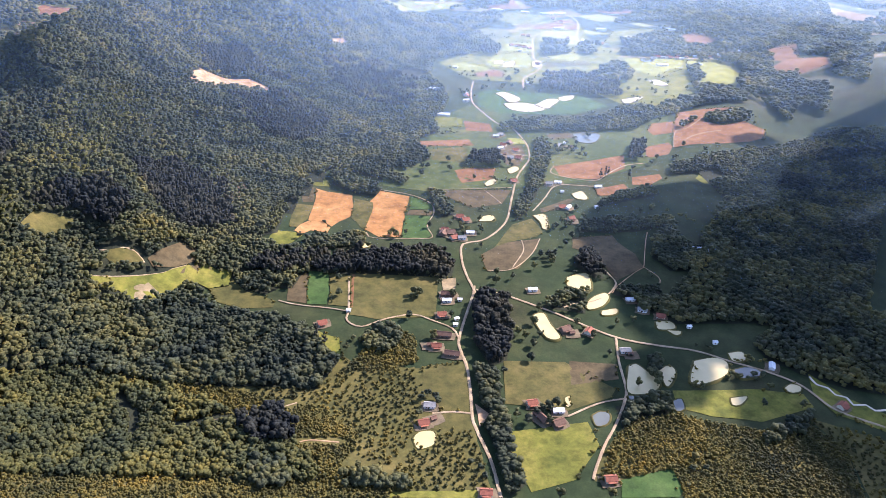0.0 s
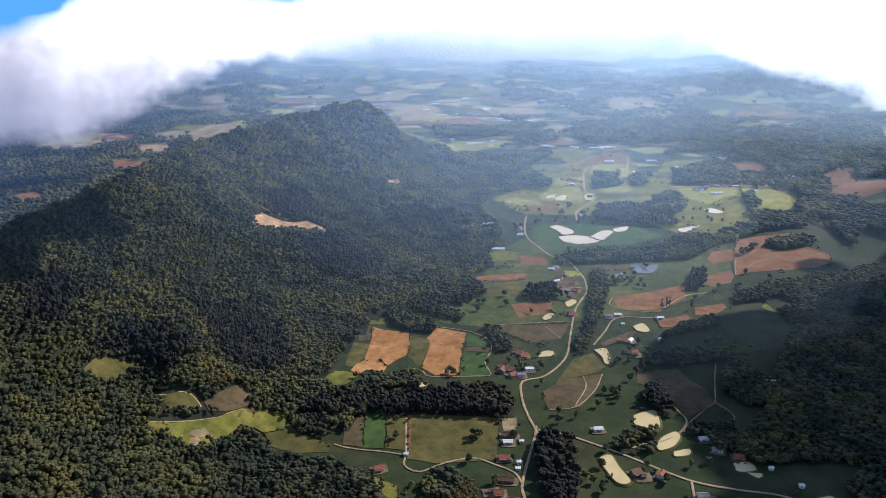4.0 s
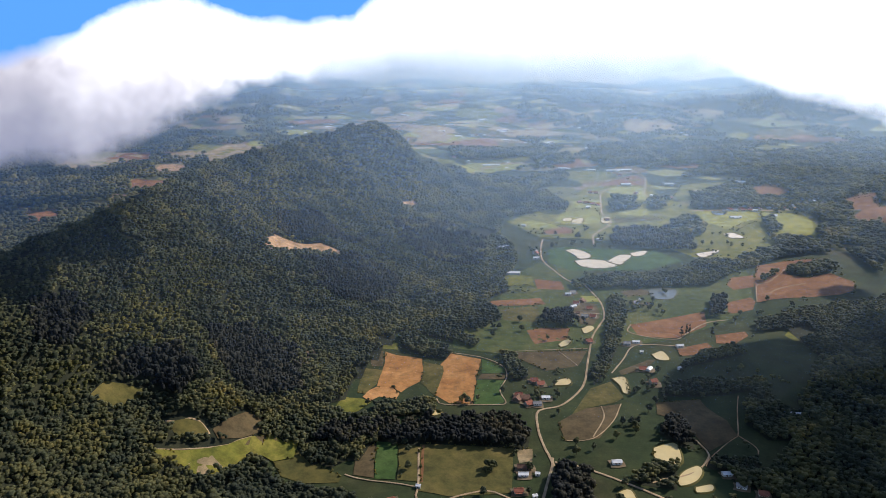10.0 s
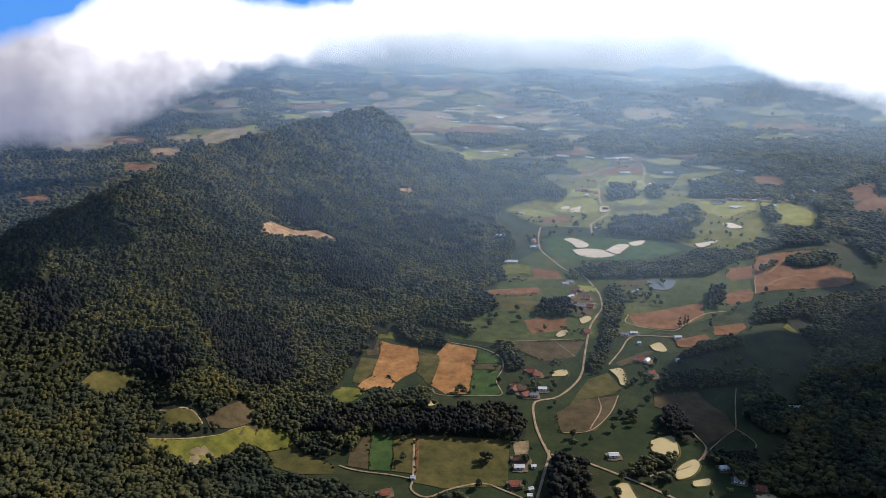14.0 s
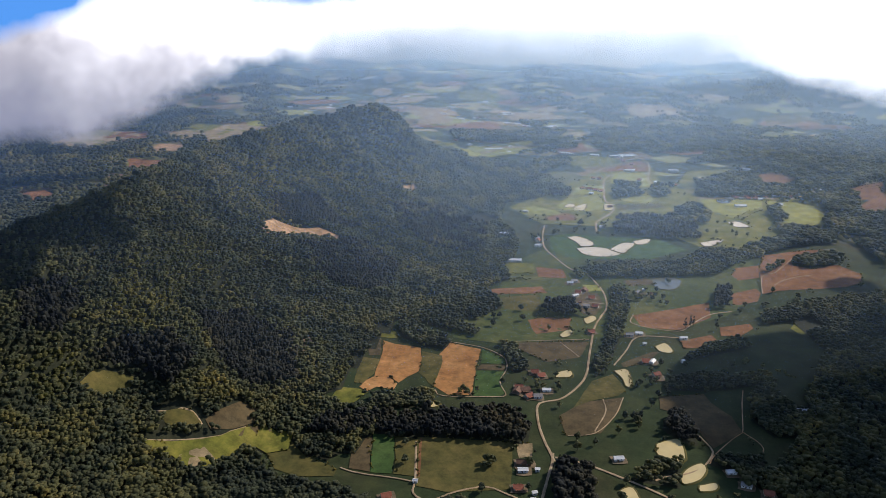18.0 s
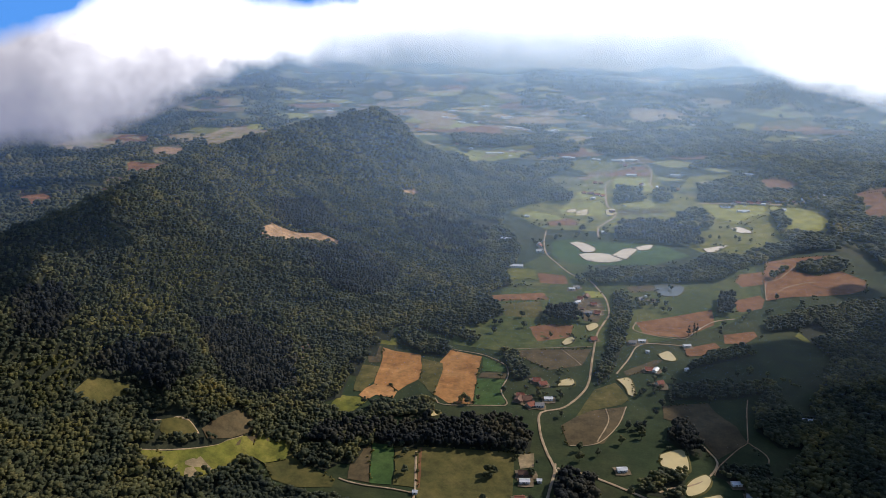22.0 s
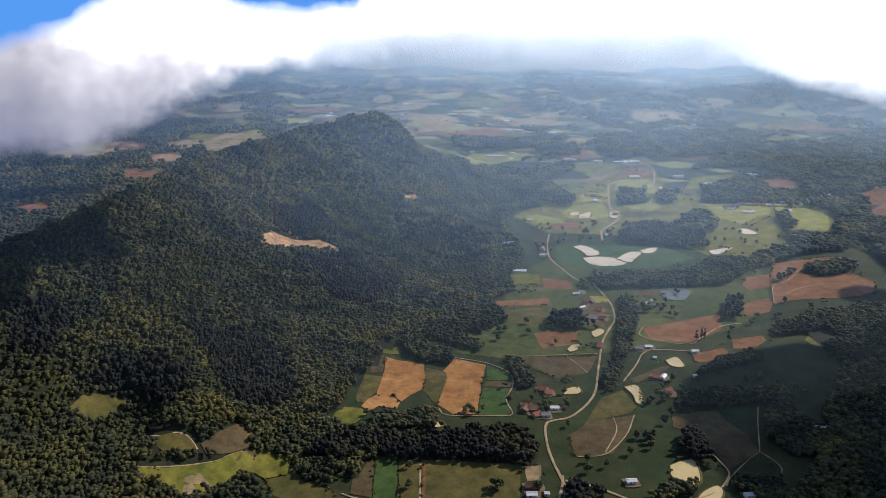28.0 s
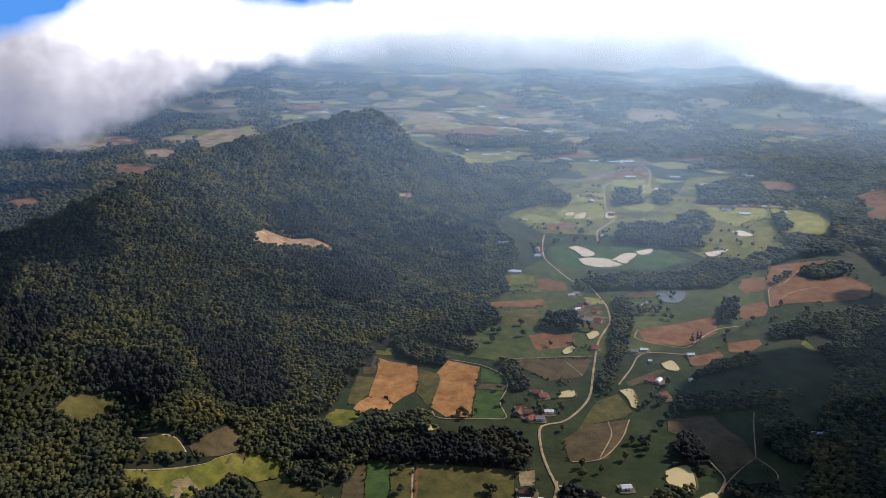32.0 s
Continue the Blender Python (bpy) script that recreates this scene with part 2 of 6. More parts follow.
# ---- foliage ----
def foliage(name, tones):
    """Leaves: a tone for each clump, over patches of lighter and darker growth."""
    k = Nodes(name, 0.75)
    c = k.ramp(k.geo.outputs["Random Per Island"], [(0.0, tones[0]), (0.45, tones[1]), (0.8, tones[2]), (1.0, tones[3])])
    patch = k.ramp(k.noise(0.0075, 4, rough=0.65), [(0.36, (0.54, 0.61, 0.74)), (0.5, (0.98, 1.0, 0.97)), (0.64, (1.55, 1.36, 1.0))])
    c = k.mix(1.0, c, patch, "MULTIPLY")
    stand = k.ramp(k.noise(0.021, 3, offset=(31, 7, 0)), [(0.40, (0.62, 0.68, 0.78)), (0.50, (1.0, 1.0, 1.0)), (0.60, (1.36, 1.22, 0.95))])
    c = k.mix(1.0, c, stand, "MULTIPLY")
    fine = k.noise(0.75, 4, rough=0.8)
    c = k.mix(0.5, c, k.ramp(fine, [(0.3, (0.35, 0.35, 0.35)), (0.7, (0.75, 0.75, 0.72))]), "OVERLAY")
    k.colour(c).bump(fine, 1.0, 1.6)
    glow, both = k.n.new("ShaderNodeBsdfTranslucent"), k.n.new("ShaderNodeMixShader")     # sun through the leaves
    k.l.new(k.mix(1.0, c, (1.35, 1.3, 0.95), "MULTIPLY"), glow.inputs["Color"])
    both.inputs[0].default_value = 0.45
    k.l.new(k.bsdf.outputs[0], both.inputs[1]), k.l.new(glow.outputs[0], both.inputs[2])
    k.l.new(both.outputs[0], k.n["Material Output"].inputs["Surface"])
    return k.mat


LEAVES = foliage("forest_leaves", [(0.072, 0.084, 0.052), (0.094, 0.108, 0.060), (0.118, 0.128, 0.067), (0.146, 0.146, 0.074)])
LEAVES_DARK = foliage("dark_tall_leaves", [(0.034, 0.039, 0.040), (0.042, 0.047, 0.045), (0.052, 0.056, 0.050), (0.066, 0.067, 0.056)])
LEAVES_SCRUB = foliage("scrub_leaves", [(0.105, 0.100, 0.034), (0.130, 0.120, 0.038), (0.155, 0.138, 0.042), (0.185, 0.158, 0.050)])
LEAVES_LIGHT = foliage("light_olive_leaves", [(0.078, 0.088, 0.040), (0.098, 0.108, 0.045), (0.120, 0.126, 0.050), (0.145, 0.143, 0.056)])
BARK = Nodes("bark", 0.9)
BARK.colour(BARK.ramp(BARK.noise(0.8), [(0.35, (0.05, 0.038, 0.028)), (0.65, (0.11, 0.085, 0.06))]))
BARK = BARK.mat


def ball(detail):
    bm = bmesh.new()
    bmesh.ops.create_icosphere(bm, subdivisions=detail, radius=1.0)
    co = np.array([v.co[:] for v in bm.verts])
    fa = np.array([[v.index for v in f.verts] for f in bm.faces])
    bm.free()
    return co, fa


def round_shape(seg, rings):
    """A coarse ball without its hidden underside."""
    co, fa = [(0, 0, 1.0)], []
    for r in range(rings):
        a = np.pi * (r + 1) / (rings + 0.9)
        for s in range(seg):
            b = 2 * np.pi * (s + 0.5 * (r % 2)) / seg
            co.append((np.sin(a) ** 0.75 * np.cos(b), np.sin(a) ** 0.75 * np.sin(b), np.cos(a) * 1.05))
    for s in range(seg):
        fa.append((0, 1 + s, 1 + (s + 1) % seg))
        for r in range(rings - 1):
            i, j = 1 + r * seg + s, 1 + r * seg + (s + 1) % seg
            k, m = i + seg, j + seg
            fa += [(i, k, m), (i, m, j)] if r % 2 == 0 else [(i, k, j), (j, k, m)]
    return np.array(co), np.array(fa)


BALLS = {0: round_shape(5, 2), 1: round_shape(6, 3), 2: ball(2)}


def crown_shape(rng, detail, clumps, tall):
    """One crown of radius about 1 and unit height: uneven clumps of foliage, lumpy in outline."""
    cos, fas, base = [], [], 0
    for j in range(clumps):
        co, fa = BALLS[detail]
        lump = 1 + rng.uniform(-0.30, 0.26, len(co))
        lump[0] = rng.uniform(0.82, 1.05)
        c = co * lump[:, None]
        size = rng.uniform(0.56, 0.82) if clumps > 1 else 1.0
        a, off = 2 * np.pi * (j + rng.uniform(-0.3, 0.3)) / clumps, (rng.uniform(0.34, 0.54) if clumps > 1 else 0.0)
        c = c * np.array([size, size, size * (0.62 if not tall else 0.95)])
        c += np.array([np.cos(a) * off, np.sin(a) * off, rng.uniform(-0.22, 0.34) * (1.0 if clumps > 1 else 0)])
        if tall:
            c[:, :2] *= np.clip(1.0 - 0.05 * c[:, 2:3], 0.7, 1.3)
        cos.append(c)
        fas.append(fa + base)
        base += len(co)
    return np.concatenate(cos), np.concatenate(fas)


def trunk_shape():
    a = np.arange(4) * np.pi / 2
    ring = np.stack([np.cos(a), np.sin(a), 0 * a], 1)
    co = np.concatenate([ring, ring * [0.55, 0.55, 0] + [0, 0, 1]])
    fa = []
    for i in range(4):
        j = (i + 1) % 4
        fa += [[i, j, 4 + j], [i, 4 + j, 4 + i]]
    return co, np.array(fa)


KINDS = {   # crown radius, crown height, total height, spacing, foliage, tall
    "BROAD": (3.75, 4.6, 9.8, 5.05, 0, False),
    "TALL": (3.3, 4.3, 13.0, 4.6, 1, True),
    "BRIGHT": (3.2, 4.2, 9.0, 5.0, 3, False),
    "SPARSE": (1.5, 1.9, 3.4, 5.2, 2, False),
    "SCRUB": (1.75, 2.2, 3.9, 3.2, 2, False),
}
BROAD, TALL, SCRUB, SPARSE, BRIGHT = "BROAD", "TALL", "SCRUB", "SPARSE", "BRIGHT"
FOLIAGE = [LEAVES, LEAVES_DARK, LEAVES_SCRUB, LEAVES_LIGHT]


def inside(poly, x, y):
    px, py = np.array(poly).T
    qx, qy = np.roll(px, -1), np.roll(py, -1)
    hit = np.zeros(len(x), bool)
    for a, b, c, d in zip(px, py, qx, qy):
        cross = (b > y) != (d > y)
        with np.errstate(divide="ignore", invalid="ignore"):
            hit ^= cross & (x < (c - a) * (y - b) / (d - b) + a)
    return hit


OPEN, LINES = [], []        # outlines kept free of forest trees, and road lines with half their widths


def free_of_open(x, y, fields=True):
    keep = np.ones(len(x), bool)
    for poly in OPEN if fields else ():
        p = np.array(poly)
        near = (x > p[:, 0].min()) & (x < p[:, 0].max()) & (y > p[:, 1].min()) & (y < p[:, 1].max()) & keep
        idx = np.nonzero(near)[0]
        keep[idx[inside(poly, x[idx], y[idx])]] = False
    for line, half in LINES:
        p = np.array(line)
        for a, b in zip(p[:-1], p[1:]):
            lo, hi = np.minimum(a, b) - half - 4, np.maximum(a, b) + half + 4
            idx = np.nonzero((x > lo[0]) & (x < hi[0]) & (y > lo[1]) & (y < hi[1]) & keep)[0]
            if len(idx):
                q = np.stack([x[idx], y[idx]], 1)
                t = np.clip(((q - a) @ (b - a)) / max(((b - a) ** 2).sum(), 1e-6), 0, 1)
                keep[idx[np.linalg.norm(q - a - t[:, None] * (b - a), axis=1) < half + 3.0]] = False
    return keep


def plant(name, label, kind, x, y, seed, size=1.0):
    """One mesh of many trees of a kind: lumpy crowns on thin trunks, standing on the land."""
    rng = np.random.RandomState(seed)
    radius, deep, high, _, leaf, tall = KINDS[kind]
    z, d = land(x, y), np.hypot(x, y)
    rise = np.zeros(len(x))
    if kind in ("BROAD", "TALL", "BRIGHT") and len(x) > 1500:       # the canopy rolls: older, taller clumps among younger ones
        rise = np.clip(2.2 * waves(x, y, 61, 30) + 3.2 * waves(x, y, 62, 95), -3.0, 8.0) * min(size, 1.5)
    level = np.where(d < 720, 0, np.where(d < 1500, 1, 2))
    cos, fas, mats, base = [], [], [], 0
    tco, tfa = trunk_shape()
    for lev, (detail, clumps) in enumerate(((0, 4), (0, 2), (0, 1))):
        shapes = [crown_shape(rng, detail, clumps if kind != "SCRUB" else min(clumps, 2), tall) for _ in range(9)]
        which = rng.randint(0, 9, len(x))
        for s, (co, fa) in enumerate(shapes):
            i = np.nonzero((level == lev) & (which == s))[0]
            n = len(i)
            if not n:
                continue
            grow = size * rng.lognormal(0, 0.17, n)
            a, wide = rng.uniform(0, 2 * np.pi, n), rng.uniform(0.85, 1.2, n)
            px = (co[None, :, 0] * np.cos(a)[:, None] - co[None, :, 1] * np.sin(a)[:, None]) * (radius * grow * wide)[:, None]
            py = (co[None, :, 0] * np.sin(a)[:, None] + co[None, :, 1] * np.cos(a)[:, None]) * (radius * grow * wide)[:, None]
            pz = co[None, :, 2] * (deep * grow)[:, None] + ((high - deep) * grow + rise[i] + z[i])[:, None]
            v = np.stack([px + x[i][:, None], py + y[i][:, None], pz], -1).reshape(-1, 3)
            f = (fa[None] + (np.arange(n) * len(co))[:, None, None]).reshape(-1, 3) + base
            cos.append(v), fas.append(f), mats.append(np.zeros(len(f), np.int32))
            base += len(v)
            if lev == 0:
                v = np.stack([tco[None, :, 0] * 0.38 + x[i][:, None], tco[None, :, 1] * 0.38 + y[i][:, None],
                              tco[None, :, 2] * ((high - deep * 0.8) * grow + rise[i])[:, None] + z[i][:, None] - 0.3], -1).reshape(-1, 3)
                f = (tfa[None] + (np.arange(n) * len(tco))[:, None, None]).reshape(-1, 3) + base
                cos.append(v), fas.append(f), mats.append(np.ones(len(f), np.int32))
                base += len(v)
    if not cos:
        return None
    me = sheet(name, np.concatenate(cos), np.concatenate(fas))
    me.polygons.foreach_set("material_index", np.concatenate(mats))
    me.materials.append(FOLIAGE[leaf])
    me.materials.append(BARK)
    return tagged(new(name, me), label, "forest", kind="stuff")


def scatter(poly_test, box, spacing, seed):
    """Jittered grid of places inside a box that pass a test."""
    rng = np.random.RandomState(seed)
    gx, gy = np.meshgrid(np.arange(box[0], box[1], spacing), np.arange(box[2], box[3], spacing))
    x = gx.ravel() + rng.uniform(-0.45, 0.45, gx.size) * spacing
    y = gy.ravel() + rng.uniform(-0.45, 0.45, gx.size) * spacing
    ok = poly_test(x, y)
    return x[ok], y[ok]

# ---- fields, roads, ponds and woods: outlines on the plan, in metres ----
WOODS = []


def drape(name, poly, lift, step):
    """A thin sheet over the land inside an outline, with its edge cut to the outline."""
    bm = bmesh.new()
    ring = []
    n = len(poly)
    for i in range(n):
        a, b = Vector(poly[i]), Vector(poly[(i + 1) % n])
        k = max(1, int((b - a).length / step))
        for j in range(k):
            p = a.lerp(b, j / k)
            w = noise.noise(Vector((p.x * 0.04, p.y * 0.04, 1.0))) * min(2.0, step * 0.4)
            ring.append(bm.verts.new((p.x + w, p.y + w * 0.7, 0.0)))
    face = bm.faces.new(ring)
    lo = [min(q[i] for q in poly) for i in (0, 1)]
    hi = [max(q[i] for q in poly) for i in (0, 1)]
    for ax in (0, 1):
        m = max(1, int((hi[ax] - lo[ax]) / step))
        for j in range(1, m):
            at = lo[ax] + (hi[ax] - lo[ax]) * j / m
            no = Vector((1, 0, 0)) if ax == 0 else Vector((0, 1, 0))
            bmesh.ops.bisect_plane(bm, geom=bm.verts[:] + bm.edges[:] + bm.faces[:], plane_co=no * at, plane_no=no)
    z = land(np.array([v.co.x for v in bm.verts]), np.array([v.co.y for v in bm.verts]))
    for v, h in zip(bm.verts, z):
        v.co.z = h + lift
    bmesh.ops.recalc_face_normals(bm, faces=bm.faces[:])
    if sum(f.normal.z for f in bm.faces) < 0:
        bmesh.ops.reverse_faces(bm, faces=bm.faces[:])
    me = bpy.data.meshes.new(name)
    bm.to_mesh(me)
    bm.free()
    for p in me.polygons:
        p.use_smooth = True
    return me


LIFT = [0.25]


def field(name, material, label, poly, trees=0):
    d = min(math.hypot(*q) for q in poly)
    LIFT[0] += 0.004
    steep = 1.0 if float(land(*poly[0])) > 15 else 0.0
    me = drape(name, poly, LIFT[0] + d * 0.00012 + steep, 12.0 if d < 2100 else 40.0)
    me.materials.append(material)
    if trees == 0:
        OPEN.append(poly)
    return tagged(new(name, me), label, "field", kind="structure")


def curve_line(line, step):
    """A smooth line through plan points, at even steps."""
    out, p = [], [Vector(q) for q in line]
    p = [p[0] * 2 - p[1]] + p + [p[-1] * 2 - p[-2]]
    for i in range(1, len(p) - 2):
        k = max(2, int((p[i + 1] - p[i]).length / step))
        for j in range(k):
            t = j / k
            out.append(0.5 * ((2 * p[i]) + (p[i + 1] - p[i - 1]) * t + (2 * p[i - 1] - 5 * p[i] + 4 * p[i + 1] - p[i + 2]) * t * t
                              + (3 * p[i] - p[i - 1] - 3 * p[i + 1] + p[i + 2]) * t ** 3))
    return out + [p[-2]]


def road(name, width, material, label, line):
    """A cambered strip over the land, with worn, uneven edges."""
    d = min(math.hypot(*q) for q in line)
    pts = curve_line(line, 6.0 if d < 1350 else 12.0)
    lift = 0.85 + d * 0.0002
    co, n = [], len(pts)
    for i, p in enumerate(pts):
        way = (pts[min(i + 1, n - 1)] - pts[max(i - 1, 0)]).normalized()
        side = Vector((-way.y, way.x))
        for k, s in enumerate((-1.0, -0.5, 0.0, 0.5, 1.0)):
            w = width * 0.5 * (1 + 0.22 * noise.noise(Vector((p.x * 0.11, p.y * 0.11, 5.0 * s))))
            q = p + side * s * w
            co.append((q.x, q.y, float(land(q.x, q.y)) + lift - 0.25 * abs(s) ** 3))
    fa = np.array([[i * 5 + k + 1, i * 5 + k, i * 5 + 5 + k, i * 5 + 6 + k] for i in range(n - 1) for k in range(4)])
    me = sheet(name, np.array(co), fa)
    me.materials.append(material)
    LINES.append((line, width / 2 + 1.0))
    return tagged(new(name, me), label, "stream" if name == "stream" else "road", kind="structure")


def part(name, bm, material, parent, label="", smooth=False):
    """Links a bmesh as one mesh object under a thing or a part."""
    me = bpy.data.meshes.new(name)
    bm.to_mesh(me)
    bm.free()
    me.materials.append(material)
    for p in me.polygons:
        p.use_smooth = smooth
    ob = new(name, me)
    ob.parent = parent
    return tagged(ob, label)


def pond(material, label, poly):
    """Level water inside a raised clay bank."""
    c = Vector((sum(q[0] for q in poly) / len(poly), sum(q[1] for q in poly) / len(poly)))
    rim = curve_line(poly + [poly[0]], 3.5)[:-1]
    zs = [float(land(p.x, p.y)) for p in rim]
    dist = c.length
    level = max(zs) * 0.6 + sum(zs) / len(zs) * 0.4 + 0.55 + dist * 0.0003
    base = new("pond")
    base.location = (c.x, c.y, level - 0.5)
    tagged(base, label, "pond", "ponds of the valley")
    bm = bmesh.new()
    inner = [bm.verts.new((p.x - c.x, p.y - c.y, 0.5)) for p in rim]
    f = bm.faces.new(inner)
    f.normal_update()
    if f.normal.z < 0:
        f.normal_flip()
    bmesh.ops.triangulate(bm, faces=[f])
    part("water", bm, material, base)
    bm = bmesh.new()
    rows = []
    for out, up in ((-0.4, 0.40), (0.5, 0.80), (1.0, 0.75), (2.6, -1.2)):
        row = []
        for i, p in enumerate(rim):
            way = (rim[(i + 1) % len(rim)] - rim[i - 1]).normalized()
            side = Vector((way.y, -way.x))
            if side.dot(p - c) < 0:
                side = -side
            w = out * (1 + 0.35 * noise.noise(Vector((p.x * 0.2, p.y * 0.2, out))))
            row.append(bm.verts.new((p.x + side.x * w - c.x, p.y + side.y * w - c.y, up)))
        rows.append(row)
    for a, b in zip(rows[:-1], rows[1:]):
        for i in range(len(rim)):
            j = (i + 1) % len(rim)
            bm.faces.new((a[i], a[j], b[j], b[i]))
    bmesh.ops.recalc_face_normals(bm, faces=bm.faces[:])
    part("bank", bm, PASTURE_DRY, base, smooth=True)
    OPEN.append([(p[0], p[1]) for p in poly])
    return base


def wood(name, kind, poly):
    WOODS.append((name, kind, poly))


# fields
field("rough_hillside", PASTURE_DRY, "rough dry olive grass on a sunny knoll", [(36, 600), (37, 540), (52, 450), (-20, 415), (-370, 315), (-460, 480), (-330, 560), (-190, 640), (-70, 610)], trees=1)
field("sunny_pasture", MEADOW, "olive green grazing land with trees, sunlight put into its colour", [(-19, 1752), (98, 1946), (209, 2169), (378, 2269), (381, 2027), (448, 1928), (685, 1919), (694, 1767), (624, 1637), (477, 1519), (358, 1515), (300, 1615), (173, 1627), (55, 1632)], trees=1)
field("sunny_pasture", PASTURE_SUN_TONE, "olive green grazing land with trees, sunlight put into its colour", [(-87, 1040), (-94, 1115), (-29, 1214), (-13, 1350), (50, 1453), (189, 1375), (444, 1475), (401, 1259), (326, 1171), (219, 1092), (120, 1062), (-8, 1029)], trees=1)
field("ploughed_field", SOIL_ORANGE, "bare orange ploughed field on the valley floor", [(-89, 1023), (-44, 1010), (-49, 953), (-49, 880), (-78, 880), (-99, 904), (-99, 990)])
field("crop_field", CROP_GREEN, "dense green crop field with straight edges", [(-43, 1010), (-9, 981), (-11, 967), (-43, 967)])
field("stubble_strip", STUBBLE, "dull brown stubble field with faint rows", [(-43, 964), (-11, 963), (-10, 949), (-47, 950)])
field("crop_field", CROP_GREEN, "dense green crop field with straight edges", [(-48, 947), (-10, 946), (-17, 919), (-9, 891), (-16, 880), (-47, 879)])
field("tilled_field", SOIL_RED, "reddish brown tilled field beside green pasture", [(20, 1118), (50, 1129), (86, 1127), (79, 1085), (32, 1067)])
field("stubble_field", STUBBLE, "dull brown stubble field with faint rows", [(-0, 1034), (107, 1051), (89, 1000), (45, 979), (8, 1012)])
field("tilled_field", SOIL_RED, "reddish brown tilled field beside green pasture", [(-49, 1230), (45, 1266), (53, 1235), (-39, 1209)])
field("meadow", MEADOW, "bright yellowish green meadow among dark trees", [(-21, 1370), (32, 1369), (36, 1323), (-13, 1314)])
field("tilled_field", SOIL_RED, "reddish brown tilled field beside green pasture", [(37, 1354), (84, 1346), (89, 1308), (41, 1309)])
field("dry_pasture_field", PASTURE_DRY, "dry olive pasture with patchy grass", [(-25, 1200), (39, 1224), (42, 1150), (-15, 1158)])
field("lakeside_lawn", CROP_GREEN, "green grass surrounding a chain of ponds", [(68, 1543), (103, 1566), (171, 1556), (284, 1558), (330, 1486), (252, 1428), (178, 1415), (105, 1409), (65, 1453)])
field("tilled_field", SOIL_RED, "reddish brown tilled field beside green pasture", [(181, 1156), (308, 1219), (299, 1161), (242, 1106), (187, 1112)])
field("stubble_field", STUBBLE, "dull brown stubble field with faint rows", [(143, 990), (189, 1028), (200, 1029), (176, 993), (145, 978)])
field("stubble_field", STUBBLE, "dull brown stubble field with faint rows", [(54, 845), (86, 882), (135, 898), (128, 868), (99, 810), (61, 803)])
field("dry_pasture_field", PASTURE_DRY, "dry olive pasture with patchy grass", [(101, 937), (129, 958), (141, 917), (130, 902), (93, 885), (73, 867)])
field("tilled_field", SOIL_RED, "reddish brown tilled field beside green pasture", [(838, 2029), (961, 2123), (876, 1908), (814, 1902)])
field("stubble_field", STUBBLE, "dull brown stubble field with faint rows", [(184, 1300), (225, 1319), (245, 1295), (191, 1276)])
# hillside clearings
field("logging_clearing", BARE_EARTH, "bare orange clearing cut into a wooded hillside", [(-418, 1205), (-410, 1245), (-394, 1270), (-347, 1310), (-308, 1316), (-339, 1278), (-365, 1235), (-401, 1188)])
field("bare_patch", BARE_EARTH, "small bare earth patch on a wooded slope", [(-257, 1682), (-234, 1732), (-225, 1717), (-250, 1666)])
field("far_tilled_field", SOIL_RED, "distant reddish field behind the wooded ridge", [(-1132, 2124), (-1015, 2145), (-991, 2006), (-1061, 2001)])
field("far_tilled_field", PALE_FIELD, "distant buff field behind the wooded ridge", [(-1157, 2341), (-1058, 2380), (-1037, 2231), (-1087, 2218)])
field("far_field", PALE_FIELD, "distant buff field behind the wooded ridge", [(-1077, 2551), (-967, 2675), (-539, 1476), (-1015, 2435)])
field("far_field", PALE_FIELD, "distant pale field before hazy hills", [(-362, 1805), (-381, 2988), (-254, 3047), (-261, 2875), (-400, 2813)])
field("far_field", SOIL_RED, "distant reddish field before hazy hills", [(-228, 2861), (-32, 3020), (-51, 2862), (-191, 2773)])
field("far_field", PALE_FIELD, "distant pale field before hazy hills", [(-204, 2253), (-25, 2513), (47, 2460), (-109, 2354)])
field("far_field", MEADOW, "distant green pasture before hazy hills", [(856, 3251), (957, 3297), (915, 3181), (856, 3161)])
field("far_field", PALE_FIELD, "distant pale field before hazy hills", [(470, 3323), (687, 3431), (670, 3276), (487, 3195)])
field("far_field", PALE_FIELD, "distant pale field before hazy hills", [(62, 3511), (339, 3566), (304, 3430), (105, 3281)])
field("far_field", SOIL_RED, "distant reddish field before hazy hills", [(970, 2407), (1039, 2418), (1011, 2330), (949, 2309)])
field("far_field", STUBBLE, "distant brown field before hazy hills", [(-66, 2673), (169, 2756), (216, 2592), (29, 2508)])
field("far_field", MEADOW, "distant green pasture before hazy hills", [(147, 2349), (235, 2391), (235, 2301), (150, 2270)])
# fields in the foreground
field("dry_pasture_field", PASTURE_DRY, "dry olive pasture with patchy grass", [(661, 1660), (702, 1621), (726, 1562), (706, 1514), (678, 1559)])
field("far_tilled_field", SOIL_RED, "distant reddish field on the eastern hills", [(763, 1805), (853, 1920), (930, 1884), (886, 1773), (819, 1742), (767, 1766)])
field("far_field", PALE_FIELD, "distant buff field on the eastern hills", [(932, 2248), (982, 2205), (958, 2127), (906, 2092)])
field("dry_pasture_field", PASTURE_DRY, "dry olive pasture with patchy grass", [(-103, 779), (2, 783), (1, 701), (-63.5, 686.1), (-93.5, 691)])
field("pale_field", PALE_FIELD, "pale straw-coloured dry field", [(6, 781), (24, 785), (23, 760), (8, 755)])
field("roadside_meadow", MEADOW, "bright yellowish green meadow among dark trees", [(-123.6, 660.4), (-98, 647.7), (-90.2, 611.4), (-112.5, 627.3)])
